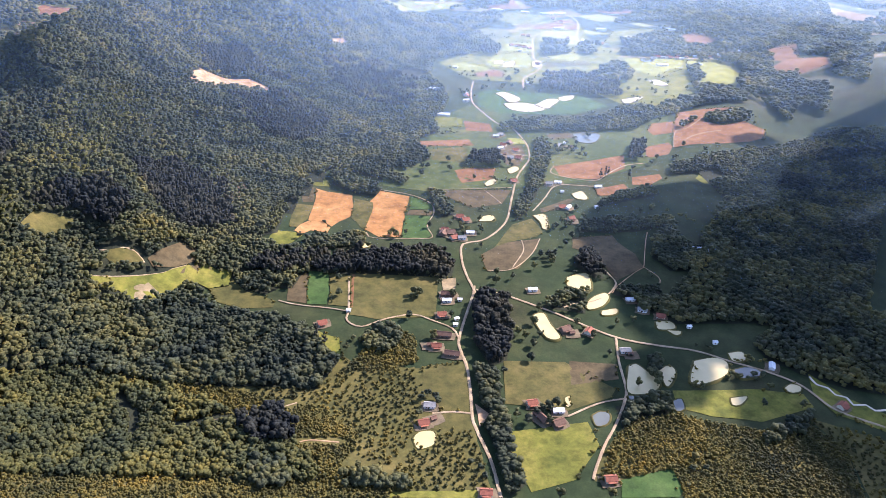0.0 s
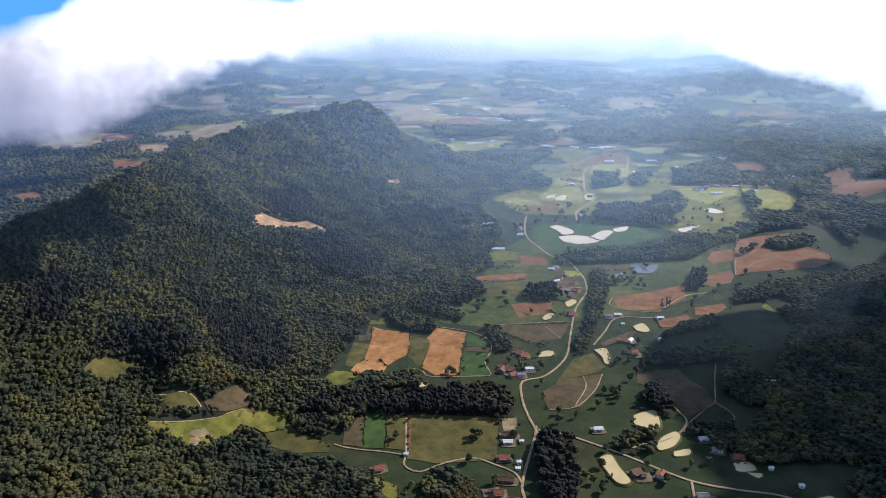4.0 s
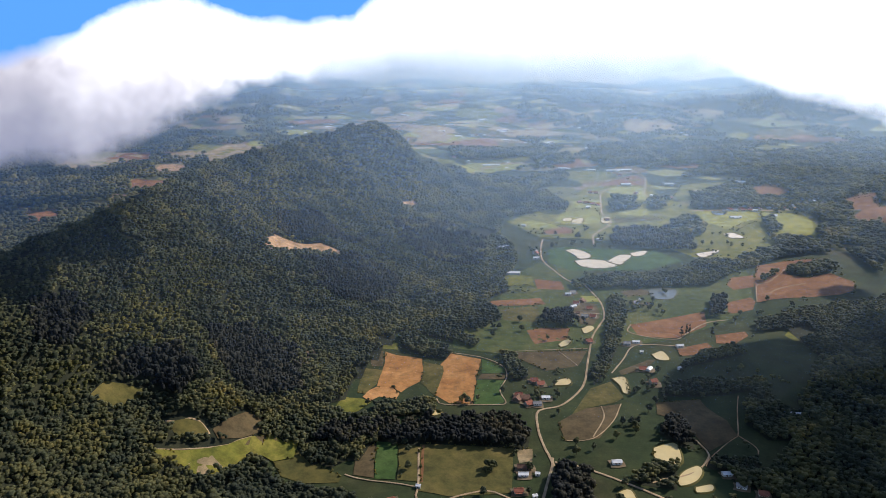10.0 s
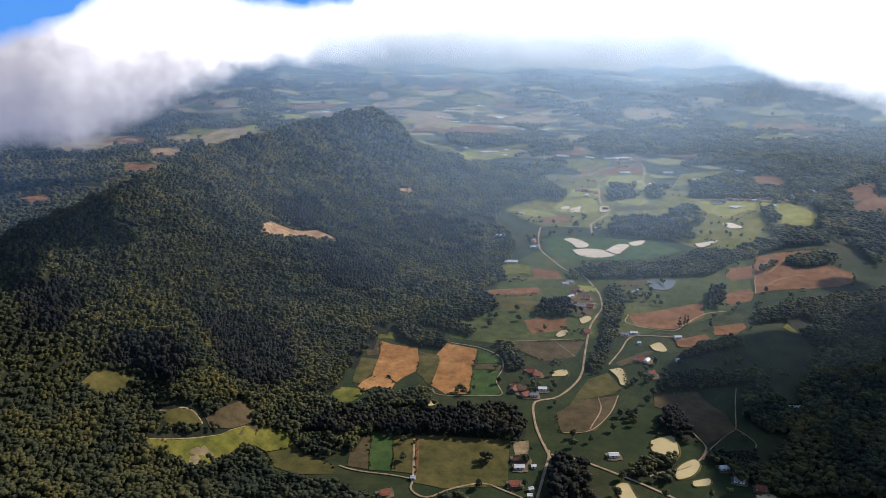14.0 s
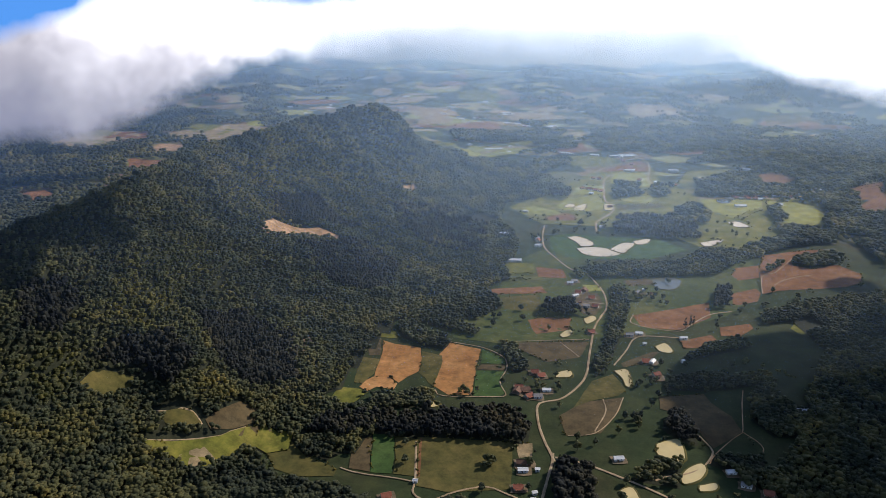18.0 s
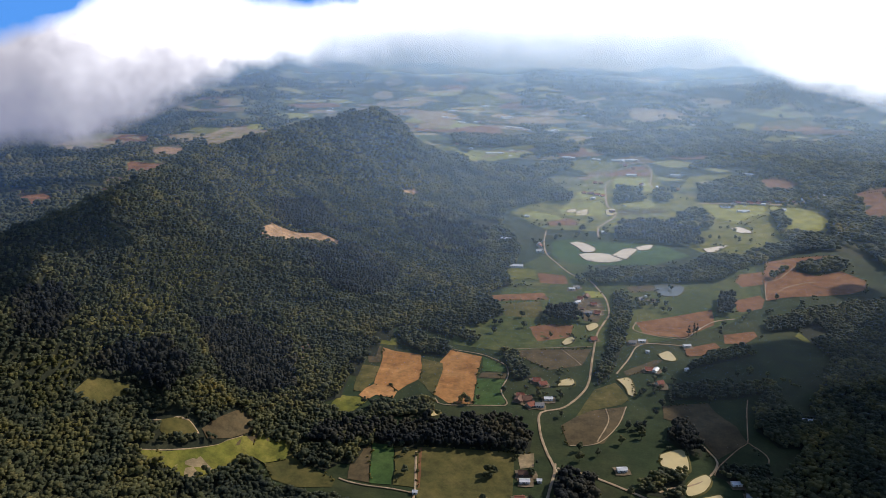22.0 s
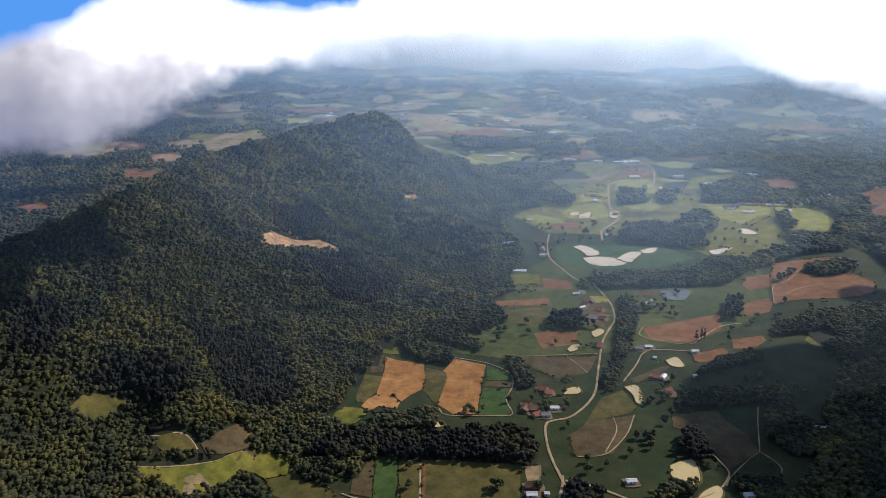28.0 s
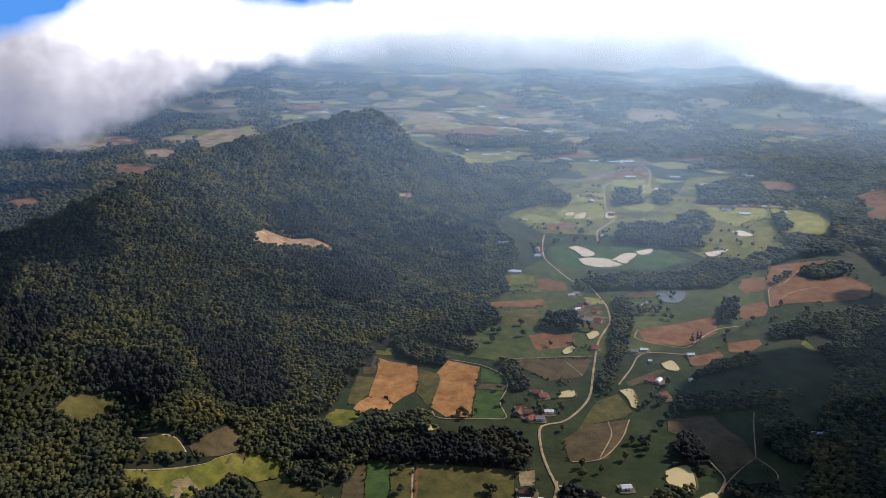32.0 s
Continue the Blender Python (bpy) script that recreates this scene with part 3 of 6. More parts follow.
field("dry_pasture_field", PASTURE_DRY, "dry olive pasture with patchy grass", [(71.2, 620.8), (135.4, 628), (179.8, 587.1), (171.8, 573.4), (125.5, 549.8), (70.6, 556.5)])
field("stubble_field", STUBBLE, "dull brown stubble field with faint rows", [(139.7, 630.4), (188.8, 629.3), (185.7, 603.8), (137.3, 591)])
field("yellow_meadow", MEADOW, "sunlit yellowish meadow beside a farmyard", [(72.3, 519.9), (144.6, 536.9), (150, 506.3), (124.6, 465.5), (85.6, 449.7), (72.3, 495.7)])
field("meadow", MEADOW, "bright yellowish green meadow among dark trees", [(235.3, 589), (272.1, 591.9), (321, 596.9), (363.3, 590.9), (367.3, 573.4), (310.6, 550.6), (264.1, 554.7), (234.4, 563.8)])
field("meadow", MEADOW, "bright yellowish green meadow among dark trees", [(382.4, 625), (407.3, 590), (434.5, 568.2), (422.8, 544.3), (385.1, 564.3), (374.6, 591.6)])
field("crop_field", CROP_GREEN, "dense green crop field with straight edges", [(162.3, 466.5), (208.6, 482.2), (211.6, 456.9), (205, 449.1), (158.5, 446.5)])
field("dry_pasture_field", PASTURE_DRY, "dry olive pasture with patchy grass", [(-9.1, 602.5), (32.3, 612.6), (35, 542), (-9.8, 543.5)])
field("scrub_clearing", PASTURE_DRY, "yellowish scrub land with low bushes", [(-68.2, 591.5), (-16.6, 607), (-8.7, 520), (-32.1, 483.4), (-89.8, 484.5), (-117.5, 516.8)], trees=1)
field("meadow", MEADOW, "bright yellowish green meadow among dark trees", [(-28.2, 433.4), (44, 447.8), (52.9, 440.2), (-27.8, 427.1)])
field("bare_verge", BARE_EARTH, "bare earth triangle beside a gravel road", [(41.4, 553.9), (56.7, 540.1), (44.9, 523)])
field("ploughed_field", SOIL_ORANGE, "bare orange ploughed field on the valley floor", [(-182, 1017), (-163, 1010), (-128, 1003), (-122, 971), (-122, 938), (-134, 922), (-144, 903), (-156, 916), (-171, 913), (-177, 915), (-177, 946), (-178, 979)])
field("ploughed_field", SOIL_BRIGHT, "fresh orange ploughed lobe beside a larger field", [(-177, 913), (-156, 915), (-145, 900), (-146, 885), (-169, 887), (-177, 874), (-189, 882), (-184, 901)])
field("fallow_plot", STUBBLE, "dull purplish brown fallow plot beside ploughed soil", [(-203, 1011), (-185, 1019), (-179, 975), (-194, 970)])
field("grass_strip", PASTURE_DRY, "olive grass strip between two ploughed fields", [(-124, 994), (-95, 986), (-95, 952), (-98, 899), (-121, 935)])
field("dry_pasture_field", PASTURE_DRY, "dry olive pasture with patchy grass", [(-222, 959), (-177, 963), (-178, 921), (-187, 891), (-198, 891), (-201, 931)])
field("meadow", MEADOW, "bright yellowish green meadow among dark trees", [(-217, 844), (-212, 874), (-191, 878), (-175, 873), (-182, 859), (-190, 839)])
field("meadow", MEADOW, "bright yellowish green meadow among dark trees", [(-202, 1056), (-192, 1064), (-169, 1043), (-165, 1026), (-191, 1024)])
field("bare_patch", BARE_EARTH, "small bare earth patch on a wooded slope", [(-283, 965), (-277, 975), (-269, 961), (-277, 955)])
field("bare_patch", PALE_FIELD, "small bare earth patch on a wooded slope", [(-283, 944), (-276, 952), (-267, 941), (-273, 932)])
field("long_meadow", MEADOW, "long yellow-green meadow curving between dark woods", [(-362, 677), (-339, 692), (-319, 709), (-304, 725), (-298, 737), (-287, 752), (-268, 768), (-257, 763), (-240, 769), (-237, 736), (-255, 724), (-269, 729), (-275, 726), (-284, 707), (-296, 688), (-310, 671), (-323, 671), (-335, 674), (-349, 669)])
field("olive_meadow", PASTURE_DRY, "olive meadow end running out under trees", [(-240, 769), (-222, 745), (-202, 727), (-179, 714), (-179, 701), (-214, 697), (-240, 704), (-255, 724), (-237, 736)])
field("bare_meadow_patch", PALE_FIELD, "worn pale brown patch in a meadow", [(-329, 678), (-313, 703), (-298, 693), (-311, 670)])
field("dry_meadow_strip", STUBBLE, "dry brownish strip along a meadow's upper edge", [(-296, 729), (-287, 752), (-268, 767), (-260, 761), (-279, 745)])
field("hill_clearing", STUBBLE, "dull brown clearing between forest edges", [(-323, 734), (-315, 756), (-304, 784), (-289, 788), (-282, 787), (-281, 764), (-296, 742), (-314, 726)])
field("hill_clearing", PASTURE_DRY, "yellowish grass clearing inside the forest", [(-365, 718), (-347, 731), (-336, 734), (-325, 728), (-333, 715), (-352, 706)])
field("hill_clearing", PASTURE_DRY, "yellowish grass clearing inside the forest", [(-440, 708), (-438, 735), (-426, 748), (-405, 758), (-408, 740), (-415, 717), (-427, 704)])
field("stubble_field", STUBBLE, "dull brown stubble field with faint rows", [(-173, 784), (-155, 784), (-143, 711), (-167, 715), (-169, 741)])
field("crop_field", CROP_GREEN, "dense green crop field with straight edges", [(-153, 783), (-129, 782), (-119, 710), (-142, 710)])
field("vegetable_field", PASTURE_DRY, "half-cleared olive field with dark bushes", [(-128, 780), (-101, 774), (-94, 707), (-117, 710)])
field("dirt_strip", SOIL_RED, "narrow reddish dirt strip between fields", [(-100, 777), (-97, 778), (-91, 707), (-94, 707)])
field("fallow_field", STUBBLE, "dull brown fallow slope with thin grass", [(179, 903), (235, 916), (239, 896), (256, 867), (259, 835), (219, 797), (210, 838), (195, 866), (175, 874)])
field("tilled_field", SOIL_RED, "reddish brown tilled field beside green pasture", [(435, 1389), (467, 1478), (524, 1501), (601, 1520), (607, 1496), (508, 1446), (505, 1420), (532, 1405), (587, 1439), (614, 1398), (599, 1354), (559, 1324), (505, 1303), (437, 1287), (408, 1270), (421, 1327)])
field("tilled_field", SOIL_RED, "reddish brown tilled field beside green pasture", [(353, 1264), (403, 1296), (406, 1275), (390, 1235), (356, 1216), (347, 1217)])
field("tilled_field", SOIL_RED, "reddish brown tilled field beside green pasture", [(394, 1393), (441, 1414), (424, 1349), (385, 1333), (379, 1356)])
field("tilled_field", SOIL_RED, "reddish brown tilled field beside green pasture", [(304, 1125), (351, 1142), (352, 1125), (324, 1093), (298, 1094)])
field("tilled_field", SOIL_RED, "reddish brown tilled field beside green pasture", [(235, 1068), (285, 1095), (288, 1080), (256, 1049), (236, 1044)])
field("slope_meadow", MEADOW, "green meadow patch on a wooded slope", [(406, 1131), (427, 1164), (451, 1174), (460, 1152), (442, 1120), (414, 1111)])
field("garden_plot", STUBBLE, "patchwork of brown gardens around village houses", [(93, 1245), (135, 1243), (138, 1198), (124, 1143), (104, 1144), (94, 1186)])
field("garden_plot", GRAZED_SUN_TONE, "short pale garden grass around village houses", [(112, 1279), (140, 1277), (143, 1253), (119, 1247)])
field("tilled_field", SOIL_RED, "reddish brown tilled field beside green pasture", [(224, 2163), (278, 2234), (361, 2315), (371, 2251), (360, 2188), (288, 2184)])
field("pasture_field", GRAZED_SUN_TONE, "pasture along a pale winding road, sunlight put into its bright colour", [(91, 1774), (115, 1862), (198, 1891), (204, 1844), (213, 1782), (159, 1746), (108, 1743)])
field("pasture_field", GRAZED_SUN_TONE, "pasture along a pale winding road, sunlight put into its bright colour", [(130, 1886), (149, 1969), (218, 2007), (208, 1898)])
field("pasture_field", GRAZED_SUN_TONE, "pasture along a pale winding road, sunlight put into its bright colour", [(9, 1746), (39, 1772), (89, 1735), (106, 1702), (56, 1699), (13, 1703)])
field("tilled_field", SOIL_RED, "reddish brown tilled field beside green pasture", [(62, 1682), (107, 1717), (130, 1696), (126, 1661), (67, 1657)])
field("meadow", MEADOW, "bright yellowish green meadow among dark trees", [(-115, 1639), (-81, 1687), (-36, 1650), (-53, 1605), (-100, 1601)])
field("pasture_field", GRAZED_SUN_TONE, "pasture along a pale winding road, sunlight put into its bright colour", [(233, 1898), (254, 1960), (301, 1948), (322, 1910), (334, 1884), (303, 1828), (248, 1854)])
field("pasture_field", GRAZED_SUN_TONE, "pasture along a pale winding road, sunlight put into its bright colour", [(262, 2147), (349, 2176), (349, 2082), (351, 2005), (292, 1987), (239, 2021)])
field("dry_pasture_field", PASTURE_DRY, "dry olive pasture with patchy grass", [(230, 1813), (336, 1833), (345, 1805), (276, 1776), (230, 1762)])
field("meadow", MEADOW, "bright yellowish green meadow among dark trees", [(150, 2372), (228, 2391), (283, 2346), (213, 2212), (151, 2235)])
field("tilled_field", SOIL_RED, "reddish brown tilled field beside green pasture", [(151, 2541), (209, 2594), (217, 2460), (163, 2434)])
field("pasture_field", GRAZED_SUN_TONE, "pasture along a pale winding road, sunlight put into its bright colour", [(-193, 2257), (-158, 2485), (-31, 2470), (59, 2494), (40, 2425), (-63, 2330), (-171, 2183)])
field("meadow", MEADOW, "bright yellowish green meadow among dark trees", [(418, 2056), (464, 2183), (528, 2227), (608, 2256), (557, 2188), (529, 2140), (473, 2128), (434, 2032)])
field("tilled_field", SOIL_RED, "reddish brown tilled field beside green pasture", [(648, 2190), (706, 2207), (731, 2166), (732, 2126), (680, 2073), (651, 2049), (648, 2110)])
field("tilled_field", SOIL_RED, "reddish brown tilled field beside green pasture", [(978, 2384), (1039, 2419), (1006, 2319), (968, 2299)])
field("tilled_field", SOIL_RED, "reddish brown tilled field beside green pasture", [(800, 1949), (853, 2016), (919, 2060), (888, 1956), (827, 1889)])
field("pasture_field", GRAZED_SUN_TONE, "pasture along a pale winding road, sunlight put into its bright colour", [(437, 1897), (520, 1896), (586, 1896), (567, 1833), (513, 1771), (476, 1725), (441, 1783)])
field("pasture_field", GRAZED_SUN_TONE, "pasture along a pale winding road, sunlight put into its bright colour", [(596, 1899), (665, 1897), (689, 1821), (652, 1699), (583, 1684), (555, 1691)])
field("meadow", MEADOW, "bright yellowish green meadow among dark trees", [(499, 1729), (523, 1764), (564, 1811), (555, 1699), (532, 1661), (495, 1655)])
field("pasture_field", GRAZED_SUN_TONE, "pasture along a pale winding road, sunlight put into its bright colour", [(352, 1679), (403, 1724), (403, 1669), (354, 1657)])
field("meadow", MEADOW, "bright yellowish green meadow among dark trees", [(438, 1576), (476, 1593), (494, 1570), (476, 1535), (435, 1521)])
field("meadow", MEADOW, "bright yellowish green meadow among dark trees", [(533, 1599), (585, 1622), (571, 1563), (528, 1550)])
field("pale_field", PALE_FIELD, "pale straw-coloured dry field", [(114, 1802), (132, 1809), (130, 1781), (114, 1772)])
field("pale_field", PALE_FIELD, "pale straw-coloured dry field", [(134, 1793), (161, 1807), (159, 1774), (132, 1758)])
# roads and tracks
road("farm_track", 2.2, GRAVEL, "narrow pale dirt track between fields", [(146, 728), (159, 736), (177, 742), (193, 752), (206, 767), (217, 790), (214, 807), (208, 823)])
road("far_road", 4.5, GRAVEL, "pale gravel country road winding along the valley", [(344, 2472), (351, 2395), (372, 2336), (375, 2260), (362, 2172), (349, 2107), (347, 2026), (365, 2005)])
road("far_road", 4.0, GRAVEL, "pale gravel country road winding along the valley", [(371, 2327), (280, 2254), (244, 2214), (207, 2146)])
road("far_road", 4.2, GRAVEL, "pale gravel country road winding along the valley", [(260, 2131), (240, 2097), (224, 2043), (216, 1951), (209, 1868), (212, 1831), (222, 1803), (221, 1772), (207, 1728), (184, 1682), (169, 1647), (165, 1580)])
road("farm_track", 2.0, GRAVEL, "narrow pale dirt track between fields", [(-369, 721), (-356, 723), (-347, 732), (-337, 735), (-329, 731), (-324, 727)])
road("farm_track", 1.4, GRAVEL, "narrow pale dirt track between fields", [(-362, 678), (-340, 694), (-320, 710), (-304, 726), (-298, 737), (-287, 753)])
road("farm_track", 2.0, GRAVEL, "narrow pale dirt track between fields", [(-175, 716), (-164, 711), (-144, 706), (-115, 702), (-93, 697)])
road("farm_track", 1.8, GRAVEL, "narrow pale dirt track between fields", [(440, 1314), (456, 1334), (486, 1355), (520, 1372)])
road("farm_track", 1.6, GRAVEL, "narrow pale dirt track between fields", [(90, 1165), (119, 1195), (143, 1194)])
road("farm_track", 1.4, GRAVEL, "narrow pale dirt track between fields", [(407, 1272), (431, 1355), (460, 1379), (506, 1446), (534, 1485)])
road("farm_track", 1.3, BARE_EARTH, "narrow pale dirt track between fields", [(285, 929), (275, 895), (262, 841), (261, 834), (271, 818), (274, 804), (267, 790), (254, 785)])
road("farm_track", 1.2, BARE_EARTH, "narrow pale dirt track between fields", [(260, 834), (243, 817), (217, 783), (208, 765)])
road("main_road", 3.0, GRAVEL, "pale gravel country road winding along the valley", [(46, 752), (42, 770), (37, 788), (31, 823), (30, 863), (38, 875), (61, 888), (85, 926), (96, 960), (105, 1021), (118, 1098), (132, 1142), (144, 1181), (146, 1241), (136, 1290), (124, 1324), (96, 1353), (73, 1407), (55, 1465), (53, 1548), (59, 1618)])
road("main_road", 3.0, GRAVEL, "pale gravel country road winding along the valley", [(45, 768), (44, 752), (39, 727), (30.5, 680.4), (26.7, 647.3), (34.5, 608.1), (37.8, 565.5), (39, 534.9), (43.3, 517.1), (54.5, 480.4), (60.2, 441.1)])
road("side_road", 2.9, GRAVEL, "pale gravel side road lined with ponds", [(47, 760), (65, 755), (87, 744), (145, 709), (195.9, 675.5), (235.3, 662.3), (275.1, 654.5), (306.3, 639.8), (341.7, 624), (368.3, 603.8), (387.9, 570.8), (425.5, 549.8)])
road("farm_track", 2.6, GRAVEL, "narrow pale dirt track between fields", [(195.6, 673.4), (191.4, 634.2), (189.8, 587.7), (184.3, 568.2), (171.7, 538.1), (154.9, 506.4), (143.1, 478.9), (138.7, 465.8)])
road("farm_track", 2.2, GRAVEL, "narrow pale dirt track between fields", [(184.6, 572.5), (159.4, 564.1), (127.4, 543.7)])
road("farm_track", 2.3, GRAVEL, "narrow pale dirt track between fields", [(133, 982), (155, 1029), (170, 1066), (189, 1079), (236, 1078)])
road("farm_track", 2, GRAVEL, "narrow pale dirt track between fields", [(182, 1157), (177, 1121), (237, 1101), (268, 1136), (301, 1172), (336, 1187)])
road("farm_track", 1.6, GRAVEL, "narrow pale dirt track between fields", [(-91, 1026), (-45, 1015), (-15, 989), (-8, 957), (-16, 917), (-8, 884), (-26, 878), (-84, 876), (-96, 892)])
road("farm_track", 1.4, GRAVEL, "narrow pale dirt track between fields", [(63, 803), (93, 810), (119, 850), (135, 897)])
road("farm_track", 1.4, GRAVEL, "narrow pale dirt track between fields", [(-4, 1037), (43, 1045), (107, 1058)])
road("farm_track", 2.3, GRAVEL, "narrow pale dirt track between fields", [(-103, 770), (-95, 702), (-94, 680.3), (-77.1, 670.7), (-54.4, 687.4), (-24, 701), (-2.2, 691.8), (19.5, 677.5), (26.7, 658)])
road("farm_track", 2, BARE_EARTH, "narrow pale dirt track between fields", [(-280.4, 534.7), (-269.1, 518.7), (-254.5, 503.8), (-247.7, 481.8)])
road("farm_track", 1.6, GRAVEL, "narrow pale dirt track between fields", [(-216.3, 495.3), (-178.1, 510.9), (-146.7, 524.6), (-122.3, 542.3)])
road("farm_track", 1.6, BARE_EARTH, "narrow pale dirt track between fields", [(-109.3, 486.4), (-100.5, 490.9), (-76.3, 491)])
road("farm_track", 2.3, GRAVEL, "narrow pale dirt track between fields", [(38.6, 540), (20.4, 541), (2.4, 537.7)])
road("far_track", 5.8, BARE_EARTH, "narrow pale dirt track between fields", [(-412, 1250), (-343, 1296), (-296, 1307)])
road("village_street", 7.2, GRAVEL, "pale distant village street", [(429, 1905), (531, 1913), (669, 1931), (750, 2011), (806, 1944)])
road("stream", 2.4, PALE_WATER, "pale shallow stream between green banks", [(381.4, 619.5), (383.9, 607.5), (393.3, 603.1), (396.4, 593.2), (406.1, 589.9), (408.1, 579.5), (420.7, 580.6), (426, 573), (437.7, 574.8)])
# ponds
pond(PALE_WATER, "pale pond with the bright sky's reflection painted into its colour", [(475, 2123), (501, 2139), (523, 2120), (507, 2100), (473, 2093)])
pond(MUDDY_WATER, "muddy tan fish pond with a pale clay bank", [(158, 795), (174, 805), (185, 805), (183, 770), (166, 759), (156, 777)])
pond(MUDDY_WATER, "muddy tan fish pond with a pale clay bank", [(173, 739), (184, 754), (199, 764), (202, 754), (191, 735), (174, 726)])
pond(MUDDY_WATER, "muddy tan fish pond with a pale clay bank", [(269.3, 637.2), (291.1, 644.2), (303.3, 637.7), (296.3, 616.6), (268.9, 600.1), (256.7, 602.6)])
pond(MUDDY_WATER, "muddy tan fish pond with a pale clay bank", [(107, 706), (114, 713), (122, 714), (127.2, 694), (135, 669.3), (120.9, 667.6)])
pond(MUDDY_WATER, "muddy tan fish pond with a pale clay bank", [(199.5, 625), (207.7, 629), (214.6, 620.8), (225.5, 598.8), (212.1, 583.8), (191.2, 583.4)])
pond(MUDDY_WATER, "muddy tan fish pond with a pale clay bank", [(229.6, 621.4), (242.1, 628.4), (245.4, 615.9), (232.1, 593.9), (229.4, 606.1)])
pond(MUDDY_WATER, "muddy tan fish pond with a pale clay bank", [(-13.4, 502), (-8.3, 510.8), (4.6, 511.9), (5, 496.4), (-8.4, 489.8)])
pond(MUDDY_WATER, "muddy tan fish pond with a pale clay bank", [(348.9, 600.1), (358.1, 606.6), (366, 603.7), (363, 595.9), (351.8, 592.8)])
pond(MUDDY_WATER, "muddy tan fish pond with a pale clay bank", [(132, 966), (149, 970), (150, 929), (142, 926), (140, 946)])
pond(MUDDY_WATER, "muddy tan fish pond with a pale clay bank", [(197, 1046), (213, 1057), (219, 1034), (213, 1027), (201, 1031)])
pond(MUDDY_WATER, "muddy tan fish pond with a pale clay bank", [(66, 1066), (75, 1082), (85, 1084), (80, 1066), (69, 1058)])
pond(MUDDY_WATER, "muddy tan fish pond with a pale clay bank", [(55, 939), (59, 953), (74, 960), (75, 944)])
pond(MUDDY_WATER, "muddy tan fish pond with a pale clay bank", [(104, 1127), (118, 1140), (123, 1128), (108, 1109)])
pond(MUDDY_WATER, "muddy tan fish pond with a pale clay bank", [(290.1, 581.7), (307.2, 585.3), (296.5, 572.5), (288.7, 571.9)])
pond(MUDDY_WATER, "muddy tan fish pond with a pale clay bank", [(309.3, 653.3), (324.6, 656.6), (324.9, 643.1), (310.8, 639.2)])
pond(MUDDY_WATER, "muddy tan fish pond with a pale clay bank", [(245, 706), (262, 708), (264.4, 695), (245.6, 691.6)])
pond(MUDDY_WATER, "muddy tan fish pond with a pale clay bank", [(253.9, 689.9), (269, 688.8), (262.7, 680.9)])
pond(MUDDY_WATER, "muddy tan fish pond with a pale clay bank", [(128.1, 570.2), (132.7, 572.3), (132, 559), (127.1, 557.8)])
pond(MUDDY_WATER, "muddy tan fish pond with a pale clay bank", [(189, 725), (206, 731), (204, 720), (188, 716)])
pond(MUDDY_WATER, "muddy tan fish pond with a pale clay bank", [(-101, 856), (-93, 860), (-85, 855), (-94, 846)])
pond(PALE_WATER, "pale pond with the bright sky's reflection painted into its colour", [(103, 1541), (125, 1551), (150, 1519), (147, 1494), (127, 1488), (118, 1515)])
pond(PALE_WATER, "pale pond with the bright sky's reflection painted into its colour", [(117, 1473), (143, 1484), (177, 1479), (197, 1451), (164, 1430), (130, 1439)])
pond(PALE_WATER, "pale pond with the bright sky's reflection painted into its colour", [(180, 1473), (209, 1515), (232, 1514), (215, 1475), (202, 1454)])
pond(PALE_WATER, "pale pond with the bright sky's reflection painted into its colour", [(232, 1529), (250, 1543), (268, 1547), (255, 1517), (237, 1511)])
pond(PALE_WATER, "pale pond with the bright sky's reflection painted into its colour", [(455, 1691), (478, 1700), (492, 1666), (465, 1658)])
pond(PALE_WATER, "pale pond with the bright sky's reflection painted into its colour", [(364, 1538), (415, 1567), (395, 1534), (370, 1515)])
pond(PALE_WATER, "pale pond with the bright sky's reflection painted into its colour", [(475, 2124), (524, 2127), (510, 2089), (474, 2089)])
pond(DARK_WATER, "dull grey-blue pond with a grassy bank", [(234, 1315), (265, 1326), (283, 1312), (264, 1271), (237, 1274)])
pond(DARK_WATER, "dull grey-blue pond with a grassy bank", [(150, 544.9), (158.4, 551.7), (166.4, 548.9), (163.1, 536.2), (152.1, 531.9)])
pond(DARK_WATER, "dull grey-blue pond with a grassy bank", [(306.4, 625.2), (325.9, 632), (333.4, 619.9), (310.4, 612.4)])
pond(DARK_WATER, "dull grey-blue pond with a grassy bank", [(189.9, 577.2), (202.2, 576.2), (197.4, 566.5), (190, 566.9)])
pond(DARK_WATER, "dull grey-blue pond with a grassy bank", [(231.8, 572.6), (240.5, 576.7), (239.8, 561.8), (231.5, 558.6)])
pond(DARK_WATER, "dull grey-blue pond with a grassy bank", [(480, 1895), (513, 1896), (498, 1862), (477, 1868)])
# woods
wood("hedge_wood", BROAD, [(-170, 1068), (-158, 1082), (-121, 1048), (-87, 1030), (-92, 1003), (-124, 1006), (-161, 1033)])
wood("hedge_wood", BROAD, [(-219, 1074), (-182, 1131), (-102, 1113), (-49, 1067), (-54, 1046), (-98, 1064), (-159, 1092), (-205, 1064)])
wood("hedge_wood", BROAD, [(-133, 1157), (-56, 1210), (-28, 1174), (-47, 1117), (-101, 1096), (-141, 1111)])
wood("knoll_woods", BRIGHT, [(-388, 511), (-336, 549), (-236, 551), (-163, 511), (-120, 493), (-79, 441), (-321, 393)])
wood("knoll_stand", TALL, [(-169, 508), (-135, 525), (-116, 507), (-114, 485), (-145, 477)])
